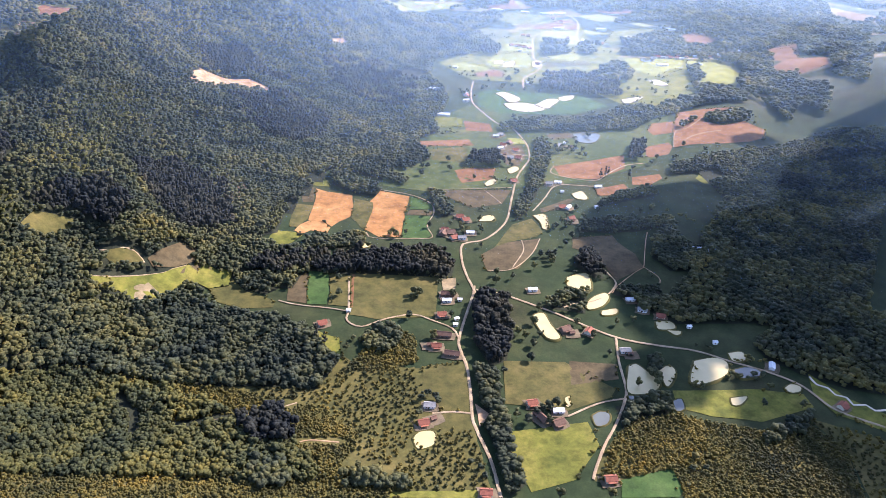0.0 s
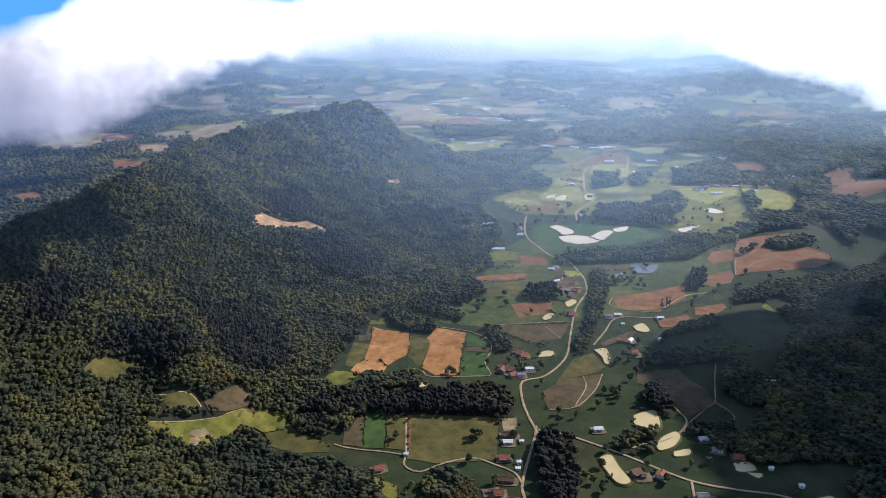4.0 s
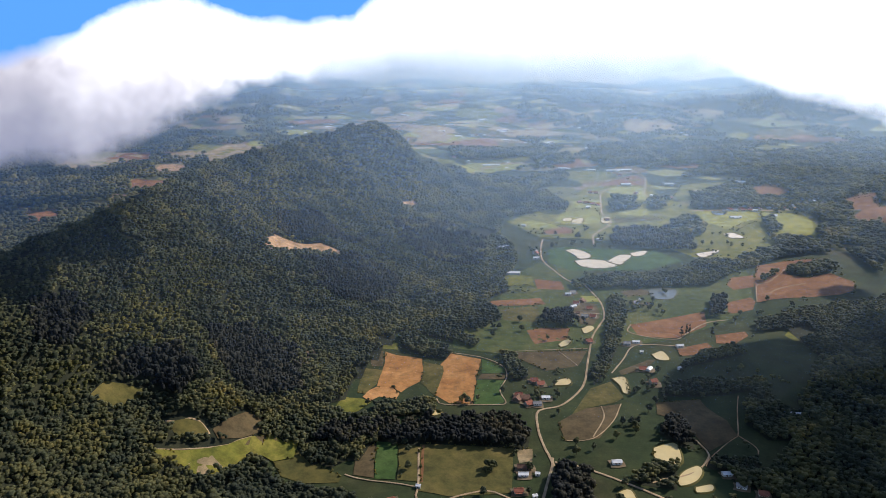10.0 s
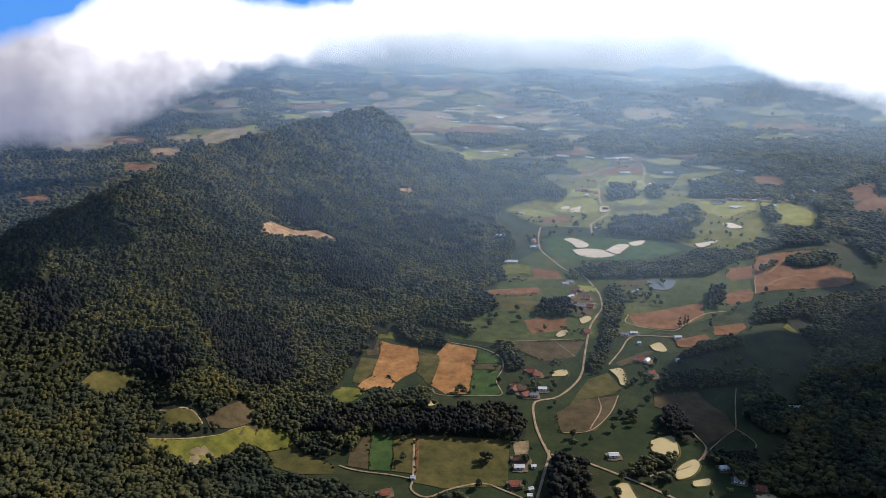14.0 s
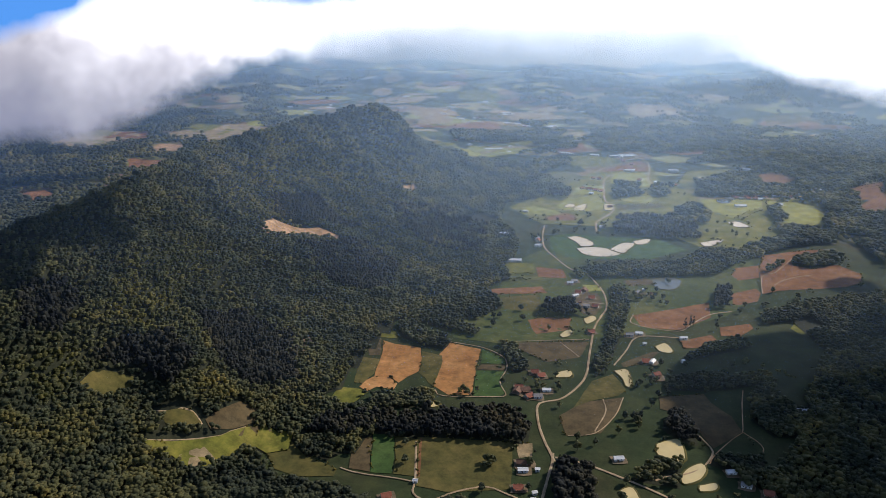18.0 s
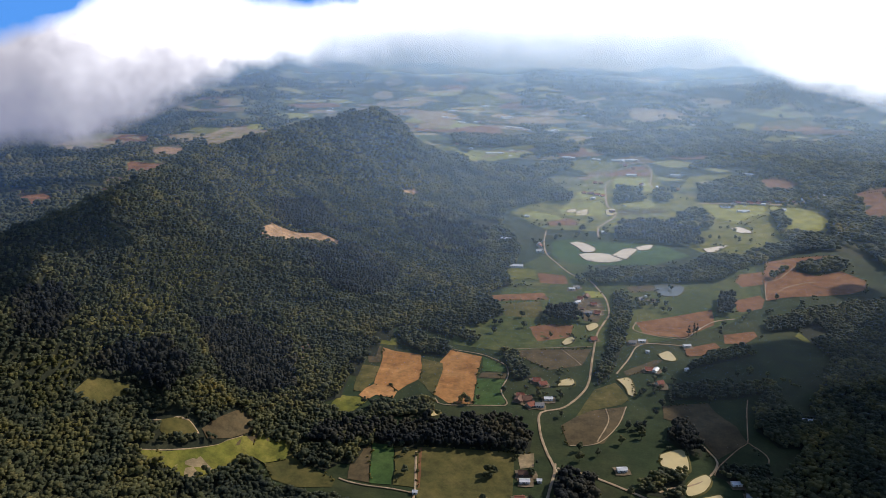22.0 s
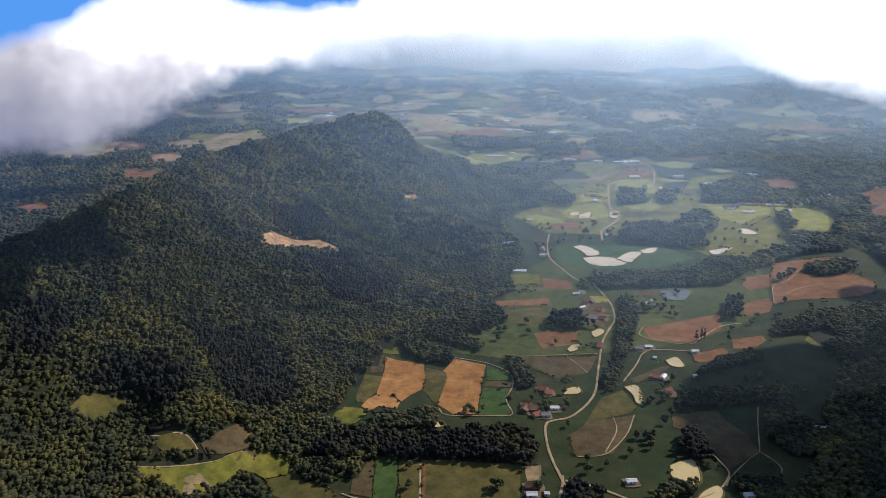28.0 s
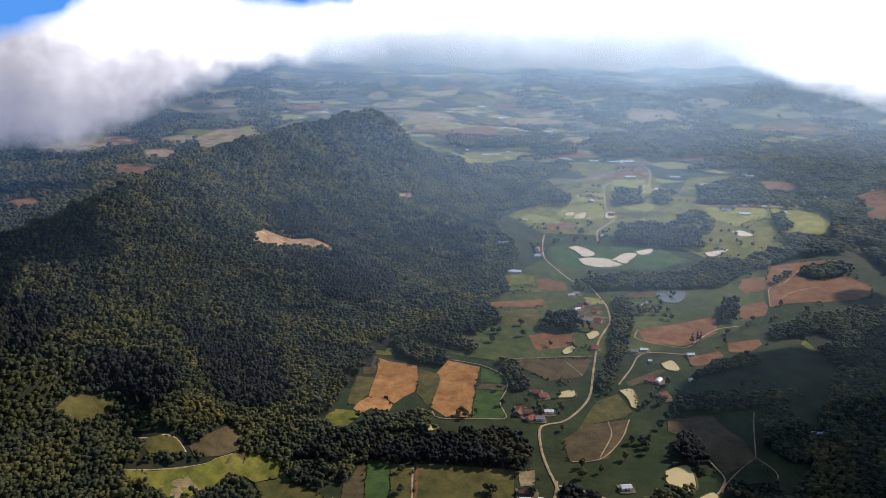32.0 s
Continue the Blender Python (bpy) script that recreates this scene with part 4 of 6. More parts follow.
wood("knoll_stand", BROAD, [(-73, 448), (-39, 453), (-12, 451), (-14, 437), (-64, 431)])
wood("knoll_stand", BROAD, [(-145, 455), (-123, 463), (-108, 439), (-111, 423), (-133, 422)])
wood("field_wood", BROAD, [(436, 1372), (458, 1403), (495, 1439), (490, 1419), (455, 1373)])
wood("field_wood", BROAD, [(513, 1443), (543, 1467), (603, 1492), (614, 1480), (591, 1445), (545, 1414), (520, 1412)])
wood("valley_woods", BROAD, [(460, 1477), (433, 1533), (490, 1563), (555, 1578), (565, 1546), (512, 1511)])
wood("field_wood", BROAD, [(552, 1676), (598, 1676), (626, 1656), (655, 1641), (630, 1560), (588, 1549), (565, 1611), (544, 1632)])
wood("east_forest", BROAD, [(742, 1951), (792, 1910), (780, 1817), (787, 1706), (809, 1582), (746, 1444), (722, 1552), (713, 1582), (703, 1679), (709, 1839)])
wood("east_forest", BROAD, [(740, 2191), (959, 2358), (1312, 2438), (867, 1553), (854, 1685), (957, 1927), (842, 2001), (720, 2024)])
wood("tree_belt", TALL, [(-224, 773), (-160, 768), (-98, 770), (18, 782), (22, 817), (-2, 848), (-46, 841), (-92, 825), (-170, 817), (-218, 800)])
wood("field_grove", BROAD, [(-171, 849), (-166, 866), (-139, 871), (-110, 890), (-97, 877), (-87, 846), (-167, 837)])
wood("roadside_grove", TALL, [(42, 1146), (49, 1186), (108, 1200), (109, 1142), (71, 1130)])
wood("stream_woods", BROAD, [(107, 947), (127, 984), (156, 1082), (180, 1182), (181, 1268), (161, 1274), (144, 1140), (126, 1040), (105, 982)])
wood("hill_wood", TALL, [(196, 1574), (212, 1671), (260, 1712), (381, 1705), (370, 1553), (272, 1556)])
wood("valley_woods", BROAD, [(101, 1339), (185, 1385), (300, 1412), (358, 1490), (414, 1503), (471, 1478), (415, 1428), (349, 1351), (235, 1321), (108, 1304)])
wood("east_forest", BROAD, [(718, 1814), (822, 1783), (672, 1429), (678, 1509), (664, 1607), (651, 1696)])
wood("east_forest", BROAD, [(727, 1365), (619, 1305), (494, 1254), (438, 1218), (372, 1169), (369, 1143), (417, 1153), (432, 1060), (381, 959), (355, 925), (350, 871), (363, 807), (361, 711), (488, 726), (797, 1280)])
wood("field_grove", TALL, [(311, 1195), (330, 1268), (360, 1287), (336, 1198)])
wood("valley_woods", BROAD, [(-359, 1544), (-234, 1838), (-170, 2048), (-81, 2087), (73, 2117), (124, 1949), (38, 1838), (-28, 1795), (-37, 1630), (-6, 1579), (6, 1476), (-4, 1383), (-29, 1340), (-8, 1288), (-43, 1246), (-19, 1158), (-65, 1118), (-128, 1141), (-173, 1091), (-177, 1066), (-205, 1059), (-204, 988), (-223, 937), (-230, 848), (-316, 947), (-362, 1224)])
wood("far_wood", BROAD, [(519, 2126), (654, 2213), (630, 2052), (708, 2051), (682, 1949), (558, 1916), (433, 1926)])
wood("hedge_wood", BROAD, [(-20, 1044), (-0, 1017), (15, 975), (22, 953), (1, 943), (-11, 989)])
wood("hedge_wood", BROAD, [(186, 920), (197, 947), (244, 968), (278, 963), (326, 982), (333, 960), (269, 929), (227, 921)])
wood("hedge_wood", BROAD, [(221, 1000), (272, 1059), (316, 1083), (334, 1063), (263, 1023)])
wood("hedge_wood", TALL, [(170, 829), (185, 862), (199, 863), (206, 823), (204, 800), (184, 802)])
wood("hedge_wood", BROAD, [(326, 968), (331, 957), (325, 917), (330, 900), (343, 888), (350, 872), (323, 828), (292, 828), (277, 860), (288, 913), (301, 929)])
wood("hedge_wood", BROAD, [(215, 781), (249, 782), (270, 782), (256, 744), (229, 752), (208, 763)])
wood("slope_woods", BROAD, [(372, 924), (323, 828), (272, 763), (252, 733), (265, 704), (378, 719), (383, 740), (371, 895)])
wood("field_wood", BROAD, [(-293, 787), (-268, 834), (-229, 841), (-200, 837), (-159, 836), (-150, 787), (-160, 771), (-165, 742), (-177, 741), (-191, 775), (-223, 778), (-231, 762), (-203, 738), (-213, 728), (-243, 758), (-279, 762)])
wood("field_wood", BROAD, [(-232.4, 654.9), (-235.4, 682.8), (-267, 725), (-280, 720), (-287.2, 697.2), (-278, 641.4)])
wood("stream_woods", TALL, [(44, 746), (84, 746), (83.1, 662.8), (74.7, 621.2), (58.2, 609.9), (44.3, 646.2)])
wood("stream_woods", BROAD, [(42.4, 608.5), (64.6, 601.4), (67.7, 550.9), (73.2, 509.5), (81.6, 457), (66.7, 441.8), (60, 494.5), (51.9, 518), (47, 566.1)])
wood("pond_grove", BROAD, [(141, 756), (180, 772), (169, 718), (121, 726)])
wood("pond_grove", BROAD, [(228, 761), (277, 758), (266, 715), (231, 730)])
wood("near_knoll_woods", SCRUB, [(141, 465.9), (148.7, 492.4), (181.6, 541), (231.6, 553), (305.6, 536.6), (350.5, 558.3), (373.6, 514.9), (357.9, 443.7), (209, 438.6), (208.8, 478.9), (156.1, 458.7)])
wood("side_woods", BROAD, [(340.9, 672.5), (348.4, 643), (375.4, 621.8), (413.1, 603), (448.9, 597.6), (523, 747), (409, 736)])
wood("side_woods", BROAD, [(345.1, 558), (364.6, 566.9), (341.2, 534.9), (298.9, 517.6), (310.9, 536.9)])
wood("west_woods", BROAD, [(-483.9, 659.5), (-432, 717), (-355.5, 691.7), (-335.3, 650.4), (-299.4, 640.9), (-255.8, 685.3), (-237.1, 693.9), (-176.6, 684.7), (-122.8, 655.4), (-93, 611.1), (-108, 565.3), (-191.5, 559.2), (-320.6, 559.1), (-415.8, 521.4)])
wood("knoll_scrub", SCRUB, [(-451.6, 481.5), (-301.1, 573.2), (-179.5, 553.9), (-103.2, 536), (-58.4, 504.2), (-71.5, 456.4), (-25.1, 451.9), (-5, 414.1), (-361.7, 317.2)])
wood("scrub_bushes", SPARSE, [(-103.2, 536), (-68.2, 591.5), (-16.6, 607), (-8.7, 520), (-30.4, 461.6), (-65.2, 479.7)])
wood("scrub_bushes", SPARSE, [(-190.3, 554.7), (-108, 565.3), (-86.3, 603), (-122.8, 655.4), (-176.6, 684.7), (-69.7, 604.6), (-103.2, 536), (-177.7, 546.8)])
wood("scrub_bushes", SPARSE, [(-11, 607.1), (34, 617.4), (37.1, 549.8), (-10, 547.5)])
wood("scrub_bushes", SPARSE, [(5.5, 517.2), (40.8, 520.4), (53.2, 447.8), (-23.9, 435.4), (-25.8, 462.2)])
wood("scrub_bushes", SPARSE, [(355.9, 558.6), (417, 532.7), (378.4, 457.8), (364.7, 456.7), (373.6, 514.9)])
wood("scrub_woods", SCRUB, [(-85.7, 598.6), (-63.1, 651.4), (-47.9, 684), (-19, 655.4), (-14.2, 616.2), (-46.6, 597.3)])
wood("meadow_grove", BROAD, [(-229, 759), (-182, 787), (-166, 756), (-192, 727), (-213, 736)])
wood("pond_grove", BROAD, [(223.4, 635.1), (232.5, 649.6), (235.1, 635.5), (221.7, 589.7), (219.4, 616.4)])
wood("side_woods", BROAD, [(174.1, 529.1), (174.9, 560.9), (228, 581.6), (227.2, 556.6), (192.1, 541.7)])
wood("field_grove", BROAD, [(-74.2, 645.3), (-65.1, 671.2), (-41.1, 674.2), (-32.6, 654.4), (-43.6, 629.1), (-63.6, 627.6)])
wood("ridge_stand", TALL, [(-445, 739), (-437, 784), (-390, 817), (-359, 803), (-364, 753), (-407, 766)])
wood("ridge_stand", TALL, [(-356, 1201), (-273, 1341), (-206, 1301), (-196, 1179), (-268, 1136), (-326, 1157)])
wood("ridge_stand", TALL, [(-397, 897), (-362, 955), (-291, 965), (-262, 862), (-304, 823), (-348, 837)])
wood("ridge_stand", TALL, [(-437, 1349), (-373, 1417), (-288, 1416), (-348, 1317), (-408, 1269)])
wood("ridge_stand", TALL, [(-520, 748), (-509, 799), (-476, 792), (-471, 736), (-496, 713)])
wood("ridge_stand", TALL, [(-260, 1574), (-151, 1674), (-59, 1586), (-62, 1407), (-157, 1400), (-231, 1464)])
wood("ridge_spur", BRIGHT, [(-482, 880), (-457, 1033), (-422, 1130), (-417, 930), (-412, 810), (-454, 795)])
wood("ridge_spur", BRIGHT, [(-263, 1196), (-181, 1140), (-179, 1073), (-226, 1017), (-280, 1042)])
wood("ridge_spur", BRIGHT, [(-273, 1734), (-158, 1905), (-71, 1863), (-191, 1697)])
wood("ridge_spur", BRIGHT, [(-523, 1425), (-482, 1501), (-432, 1400), (-472, 1332)])
wood("ridge_spur", BRIGHT, [(-262, 973), (-239, 1008), (-212, 992), (-208, 869), (-230, 848), (-268, 884)])
wood("ridge_spur", BRIGHT, [(-478.3, 690.2), (-459, 734), (-438, 712), (-452.5, 659.7)])
wood("far_wood", BROAD, [(761, 2599), (1427, 3164), (1157, 2293), (861, 2087), (763, 2221), (690, 2284)])
wood("far_wood", BROAD, [(255, 2843), (891, 3055), (773, 2576), (412, 2441), (252, 2584)])
wood("far_wood", BROAD, [(-250, 2759), (-29, 2780), (174, 2847), (125, 2643), (-63, 2555), (-215, 2580)])
road("farm_track", 1.4, GRAVEL, "narrow pale dirt track between fields", [(63, 1046), (81, 1015), (89, 1000)])
road("farm_track", 1.6, GRAVEL, "narrow pale dirt track between fields", [(110, 890), (110, 860), (93, 813)])
wood("far_wood", BROAD, [(233, 1930), (295, 1975), (314, 1913), (239, 1865)])
wood("far_wood", BROAD, [(251, 2028), (315, 2018), (308, 1987), (251, 1987)])
wood("far_wood", TALL, [(74, 1908), (134, 1928), (127, 1860), (73, 1855)])
wood("far_wood", BROAD, [(332, 1941), (372, 1969), (369, 1911), (338, 1892)])
wood("far_wood", BROAD, [(-9, 2057), (-3, 2200), (143, 2374), (154, 2257), (84, 2143)])
wood("far_wood", BROAD, [(338, 1664), (362, 1784), (417, 1844), (434, 1742), (406, 1670)])
wood("far_wood", BROAD, [(571, 1812), (605, 1837), (589, 1724), (559, 1703)])
wood("far_wood", BROAD, [(547, 1649), (602, 1674), (623, 1627), (550, 1583)])
wood("far_wood", BROAD, [(743, 1938), (833, 1964), (699, 1610), (690, 1691)])
wood("far_wood", BROAD, [(463, 2068), (529, 2130), (516, 2013), (457, 1971)])
wood("far_wood", BROAD, [(483, 2282), (516, 2364), (736, 2437), (880, 2415), (985, 2347), (883, 2055), (785, 2138), (708, 2310), (647, 2358)])
wood("far_wood", BROAD, [(41, 2560), (181, 2711), (186, 2499), (76, 2443)])
wood("far_wood", BROAD, [(236, 2553), (417, 2603), (419, 2502), (272, 2459)])
wood("far_wood", BROAD, [(501, 1571), (625, 1607), (631, 1563), (555, 1534), (497, 1518)])
wood("far_wood", BROAD, [(687, 1593), (749, 1569), (715, 1491), (670, 1497)])
pond(MUDDY_WATER, "muddy tan fish pond with a pale clay bank", [(111, 1796), (131, 1810), (131, 1781), (112, 1772)])
pond(MUDDY_WATER, "muddy tan fish pond with a pale clay bank", [(132, 1781), (159, 1807), (152, 1755), (131, 1751)])
pond(MUDDY_WATER, "muddy tan fish pond with a pale clay bank", [(203, 1811), (224, 1818), (215, 1765), (200, 1768)])

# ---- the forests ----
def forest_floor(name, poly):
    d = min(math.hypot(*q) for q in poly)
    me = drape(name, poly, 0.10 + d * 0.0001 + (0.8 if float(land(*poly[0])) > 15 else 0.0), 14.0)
    me.materials.append(SHADED_FOREST_FLOOR)
    tagged(new(name, me), "leaf litter under dense trees, darkened for their shade", "ground", kind="structure")


WOOD_LABELS = {
    "BROAD": "dense dark green broadleaf woodland with uneven crowns",
    "TALL": "close stand of tall dark trees",
    "BRIGHT": "lighter olive broadleaf woodland on a sunny spur",
    "SPARSE": "low yellowish bushes dotted over rough grass",
    "SCRUB": "olive young woodland and scrub on a sunny knoll",
}
for seed, (name, kind, poly) in enumerate(WOODS):
    p = np.array(poly)
    gap = KINDS[kind][3] * (1.0 if np.hypot(*p.T).min() < 1350 else 1.5)
    x, y = scatter(lambda u, v: inside(poly, u, v), (p[:, 0].min(), min(p[:, 0].max(), 1350), p[:, 1].min(), p[:, 1].max()), gap, 40 + seed)
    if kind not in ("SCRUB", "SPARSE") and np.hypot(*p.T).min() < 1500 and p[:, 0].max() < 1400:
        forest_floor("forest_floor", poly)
    if kind in ("SCRUB", "SPARSE"):
        me = drape("rough_grass", poly, 0.12, 14.0)
        me.materials.append(PASTURE_DRY)
        tagged(new("rough_grass", me), "rough dry olive grass between scattered bushes", "ground", kind="structure")
    ok = free_of_open(x, y, name not in ("field_wood", "far_wood"))
    plant(name, WOOD_LABELS[kind], kind, x[ok], y[ok], 90 + seed, 1.0 if gap < 7.0 else 1.5)


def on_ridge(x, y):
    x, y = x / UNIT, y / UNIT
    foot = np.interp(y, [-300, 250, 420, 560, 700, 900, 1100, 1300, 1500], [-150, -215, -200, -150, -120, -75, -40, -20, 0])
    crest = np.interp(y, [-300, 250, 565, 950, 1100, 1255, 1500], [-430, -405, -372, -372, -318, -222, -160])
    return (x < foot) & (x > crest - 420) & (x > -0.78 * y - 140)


# floor sheet under the ridge trees, canopy shade in its dark colour
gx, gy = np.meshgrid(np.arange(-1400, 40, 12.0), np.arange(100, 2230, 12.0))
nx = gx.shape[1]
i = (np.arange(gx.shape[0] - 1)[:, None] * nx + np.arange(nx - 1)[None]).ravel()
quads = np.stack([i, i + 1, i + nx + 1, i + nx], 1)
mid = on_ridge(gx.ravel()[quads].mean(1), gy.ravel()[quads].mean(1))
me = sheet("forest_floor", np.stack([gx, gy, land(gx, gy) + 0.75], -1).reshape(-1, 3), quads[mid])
me.materials.append(SHADED_FOREST_FLOOR)
tagged(new("forest_floor", me), "leaf litter under dense ridge trees, darkened for their shade", "ground", kind="structure")

for name, box_, gap, size in (("ridge_forest", (-1350, 0, 90, 960), 5.1, 1.0), ("ridge_forest", (-1500, 0, 960, 1590), 5.6, 1.08),
                              ("ridge_forest", (-1650, 60, 1590, 2220), 7.4, 1.4)):
    x, y = scatter(on_ridge, box_, gap, 7)
    for other in WOODS:
        hit = inside(other[2], x, y)
        x, y = x[~hit], y[~hit]
    ok = free_of_open(x, y)
    plant(name, "dense mixed forest covering a long steep ridge", "BROAD", x[ok], y[ok], 11, size)


def far_woods(x, y):
    d = np.hypot(x, y)
    n = 0.8 * waves(x, y, 21, 620) + 0.8 * waves(x, y, 22, 210)
    west = (x < -750) & (d < 3000)
    inview = np.abs(x + 0.10 * y) < 0.70 * y + 90
    return inview & ((d > 2000) | west) & (n > np.where(west, -0.7, 0.18)) & ~on_ridge(x, y) & ~((x > 60) & (x < 650) & (y < 2600) & (n < 0.75))


# strips of field between the far woods
far_rng = random.Random(21)
for i in range(90):
    d, b = far_rng.uniform(2450, 4400), radians(far_rng.uniform(-32, 21))
    cx, cy, w, h = d * math.sin(b), d * math.cos(b), far_rng.uniform(40, 120), far_rng.uniform(35, 90)
    if cx < -0.28 * cy + 60 and d < 2700:
        continue
    a = far_rng.uniform(-0.5, 0.5)
    ring = [(cx + u * w * math.cos(a) - v * h * math.sin(a), cy + u * w * math.sin(a) + v * h * math.cos(a))
            for u, v in ((-1, -0.8), (0.1, -1), (1, -0.6), (0.8, 0.7), (-0.2, 1), (-0.9, 0.6))]
    mat, tone = far_rng.choice([(PALE_FIELD, "buff"), (MEADOW, "light green"), (SOIL_RED, "reddish"), (PALE_FIELD, "buff"), (PASTURE_DRY, "olive")])
    field("far_field", mat, "distant %s field between dark woods" % tone, ring)

field("far_field", MEADOW, "distant green field between dark woods", [(-106, 3844), (-160, 3877), (-247, 3821), (-312, 3753), (-285, 3652), (-205, 3637), (-114, 3754), (-41, 3779)])
field("far_field", SOIL_RED, "distant reddish field between dark woods", [(125, 3695), (73, 3724), (9, 3770), (-25, 3747), (5, 3678), (43, 3633), (99, 3624), (125, 3646)])
field("far_field", PALE_FIELD, "distant buff field between dark woods", [(195, 3486), (162, 3526), (120, 3538), (105, 3504), (102, 3438), (137, 3343), (167, 3324), (184, 3426)])
field("far_field", PALE_FIELD, "distant buff field between dark woods", [(358, 3647), (309, 3761), (251, 3717), (204, 3621), (227, 3554), (260, 3486), (310, 3530), (341, 3573)])
field("far_field", PALE_FIELD, "distant buff field between dark woods", [(729, 3507), (640, 3553), (524, 3510), (453, 3397), (458, 3285), (541, 3244), (631, 3291), (721, 3393)])
field("far_field", MEADOW, "distant green field between dark woods", [(473, 3251), (449, 3279), (409, 3276), (386, 3239), (391, 3194), (413, 3165), (456, 3186), (478, 3220)])
field("far_field", MEADOW, "distant green field between dark woods", [(943, 3281), (925, 3298), (892, 3285), (862, 3256), (860, 3208), (874, 3172), (918, 3207), (948, 3255)])
field("far_field", GRAZED_SUN_TONE, "distant light green field between dark woods", [(-234, 3065), (-276, 3095), (-312, 3050), (-336, 2950), (-308, 2866), (-273, 2825), (-236, 2867), (-210, 2959)])
field("far_field", SOIL_RED, "distant reddish field between dark woods", [(-84, 2973), (-142, 2993), (-194, 2943), (-228, 2871), (-201, 2837), (-164, 2809), (-104, 2839), (-71, 2910)])
field("far_field", MEADOW, "distant green field between dark woods", [(59, 2689), (13, 2713), (-34, 2700), (-48, 2616), (-48, 2553), (-7, 2537), (35, 2533), (61, 2595)])
field("far_field", SOIL_RED, "distant reddish field between dark woods", [(207, 2529), (173, 2563), (131, 2550), (110, 2488), (116, 2440), (144, 2405), (177, 2430), (195, 2466)])
field("far_field", GRAZED_SUN_TONE, "distant light green field between dark woods", [(-95, 2435), (-138, 2450), (-190, 2269), (-210, 2262), (-192, 2233), (-156, 2240), (-98, 2383), (-73, 2394)])
field("far_field", MEADOW, "distant green field between dark woods", [(293, 2363), (240, 2379), (187, 2356), (159, 2300), (161, 2251), (200, 2227), (250, 2246), (284, 2286)])
field("far_field", PALE_FIELD, "distant buff field between dark woods", [(-51, 3445), (-74, 3443), (-109, 3334), (-126, 3263), (-119, 3228), (-85, 3229), (-52, 3237), (-26, 3317)])
field("far_field", PASTURE_DRY, "distant olive field between dark woods", [(785, 2968), (738, 2952), (683, 2904), (652, 2833), (645, 2798), (678, 2788), (723, 2831), (772, 2913)])
field("far_field", PASTURE_DRY, "distant olive field between dark woods", [(1268, 3258), (1223, 3254), (1186, 3254), (1140, 3252), (1140, 3220), (1176, 3185), (1226, 3182), (1263, 3224)])
field("far_field", MEADOW, "distant green field between dark woods", [(704, 3210), (647, 3217), (574, 3160), (530, 3123), (528, 3082), (582, 3064), (648, 3073), (681, 3150)])
field("far_field", BARE_EARTH, "distant orange field between dark woods", [(-1058, 2365), (-1109, 2384), (-1149, 2375), (-1141, 2321), (-1102, 2261), (-1057, 2226), (-1039, 2260), (-1043, 2305)])
field("far_field", SOIL_RED, "distant reddish field between dark woods", [(-1044, 2125), (-1080, 2141), (-1127, 2148), (-1117, 2087), (-1079, 2040), (-1037, 2018), (-1000, 2019), (-1000, 2072)])
field("far_field", BARE_EARTH, "distant orange field between dark woods", [(-1042, 1937), (-1064, 1950), (-1083, 1950), (-1081, 1925), (-1061, 1894), (-1040, 1890), (-1021, 1889), (-1023, 1913)])
field("far_field", PASTURE_DRY, "distant olive field between dark woods", [(-1048, 1856), (-1082, 1876), (-1108, 1868), (-1108, 1839), (-1080, 1814), (-1055, 1803), (-1031, 1806), (-1034, 1830)])
field("far_field", SOIL_RED, "distant reddish field between dark woods", [(-1108, 1727), (-1151, 1760), (-1177, 1742), (-1180, 1707), (-1145, 1668), (-1105, 1656), (-1087, 1674), (-1087, 1699)])
field("far_field", STUBBLE, "distant brown field between dark woods", [(-1210, 1788), (-1234, 1794), (-1252, 1793), (-1243, 1766), (-1223, 1738), (-1197, 1725), (-1182, 1731), (-1190, 1758)])
field("far_field", PALE_FIELD, "distant buff field between dark woods", [(-964, 2632), (-1016, 2655), (-1064, 2613), (-1085, 2558), (-1048, 2521), (-988, 2495), (-942, 2522), (-914, 2576)])
field("far_field", GRAZED_SUN_TONE, "distant light green field between dark woods", [(-942, 2798), (-969, 2819), (-994, 2788), (-992, 2751), (-982, 2722), (-953, 2721), (-932, 2739), (-915, 2770)])
field("far_field", GRAZED_SUN_TONE, "distant light green field between dark woods", [(-843, 3106), (-941, 3241), (-978, 3156), (-992, 3075), (-954, 3001), (-895, 2962), (-851, 3016), (-823, 3047)])
field("far_field", PALE_FIELD, "distant buff field between dark woods", [(-788, 3264), (-840, 3364), (-888, 3357), (-923, 3333), (-891, 3292), (-810, 3141), (-763, 3134), (-757, 3185)])
field("far_field", PALE_FIELD, "distant buff field between dark woods", [(-471, 3538), (-545, 3580), (-639, 3627), (-670, 3584), (-660, 3530), (-573, 3457), (-495, 3469), (-457, 3500)])
field("far_field", GRAZED_SUN_TONE, "distant light green field between dark woods", [(-309, 3089), (-363, 3078), (-422, 3024), (-442, 2979), (-439, 2939), (-381, 2933), (-312, 2954), (-278, 3048)])
field("far_field", MEADOW, "distant green field between dark woods", [(-261, 2934), (-304, 2925), (-341, 2918), (-355, 2880), (-341, 2841), (-311, 2819), (-278, 2835), (-259, 2871)])

x, y = scatter(far_woods, (-2200, -750, 900, 2300), 12.5, 4)
ok = free_of_open(x, y) & (np.hypot(x, y) < 2300)
plant("far_woods", "distant patchwork of dark woodland over low hills", "BROAD", x[ok], y[ok], 14, 1.6)
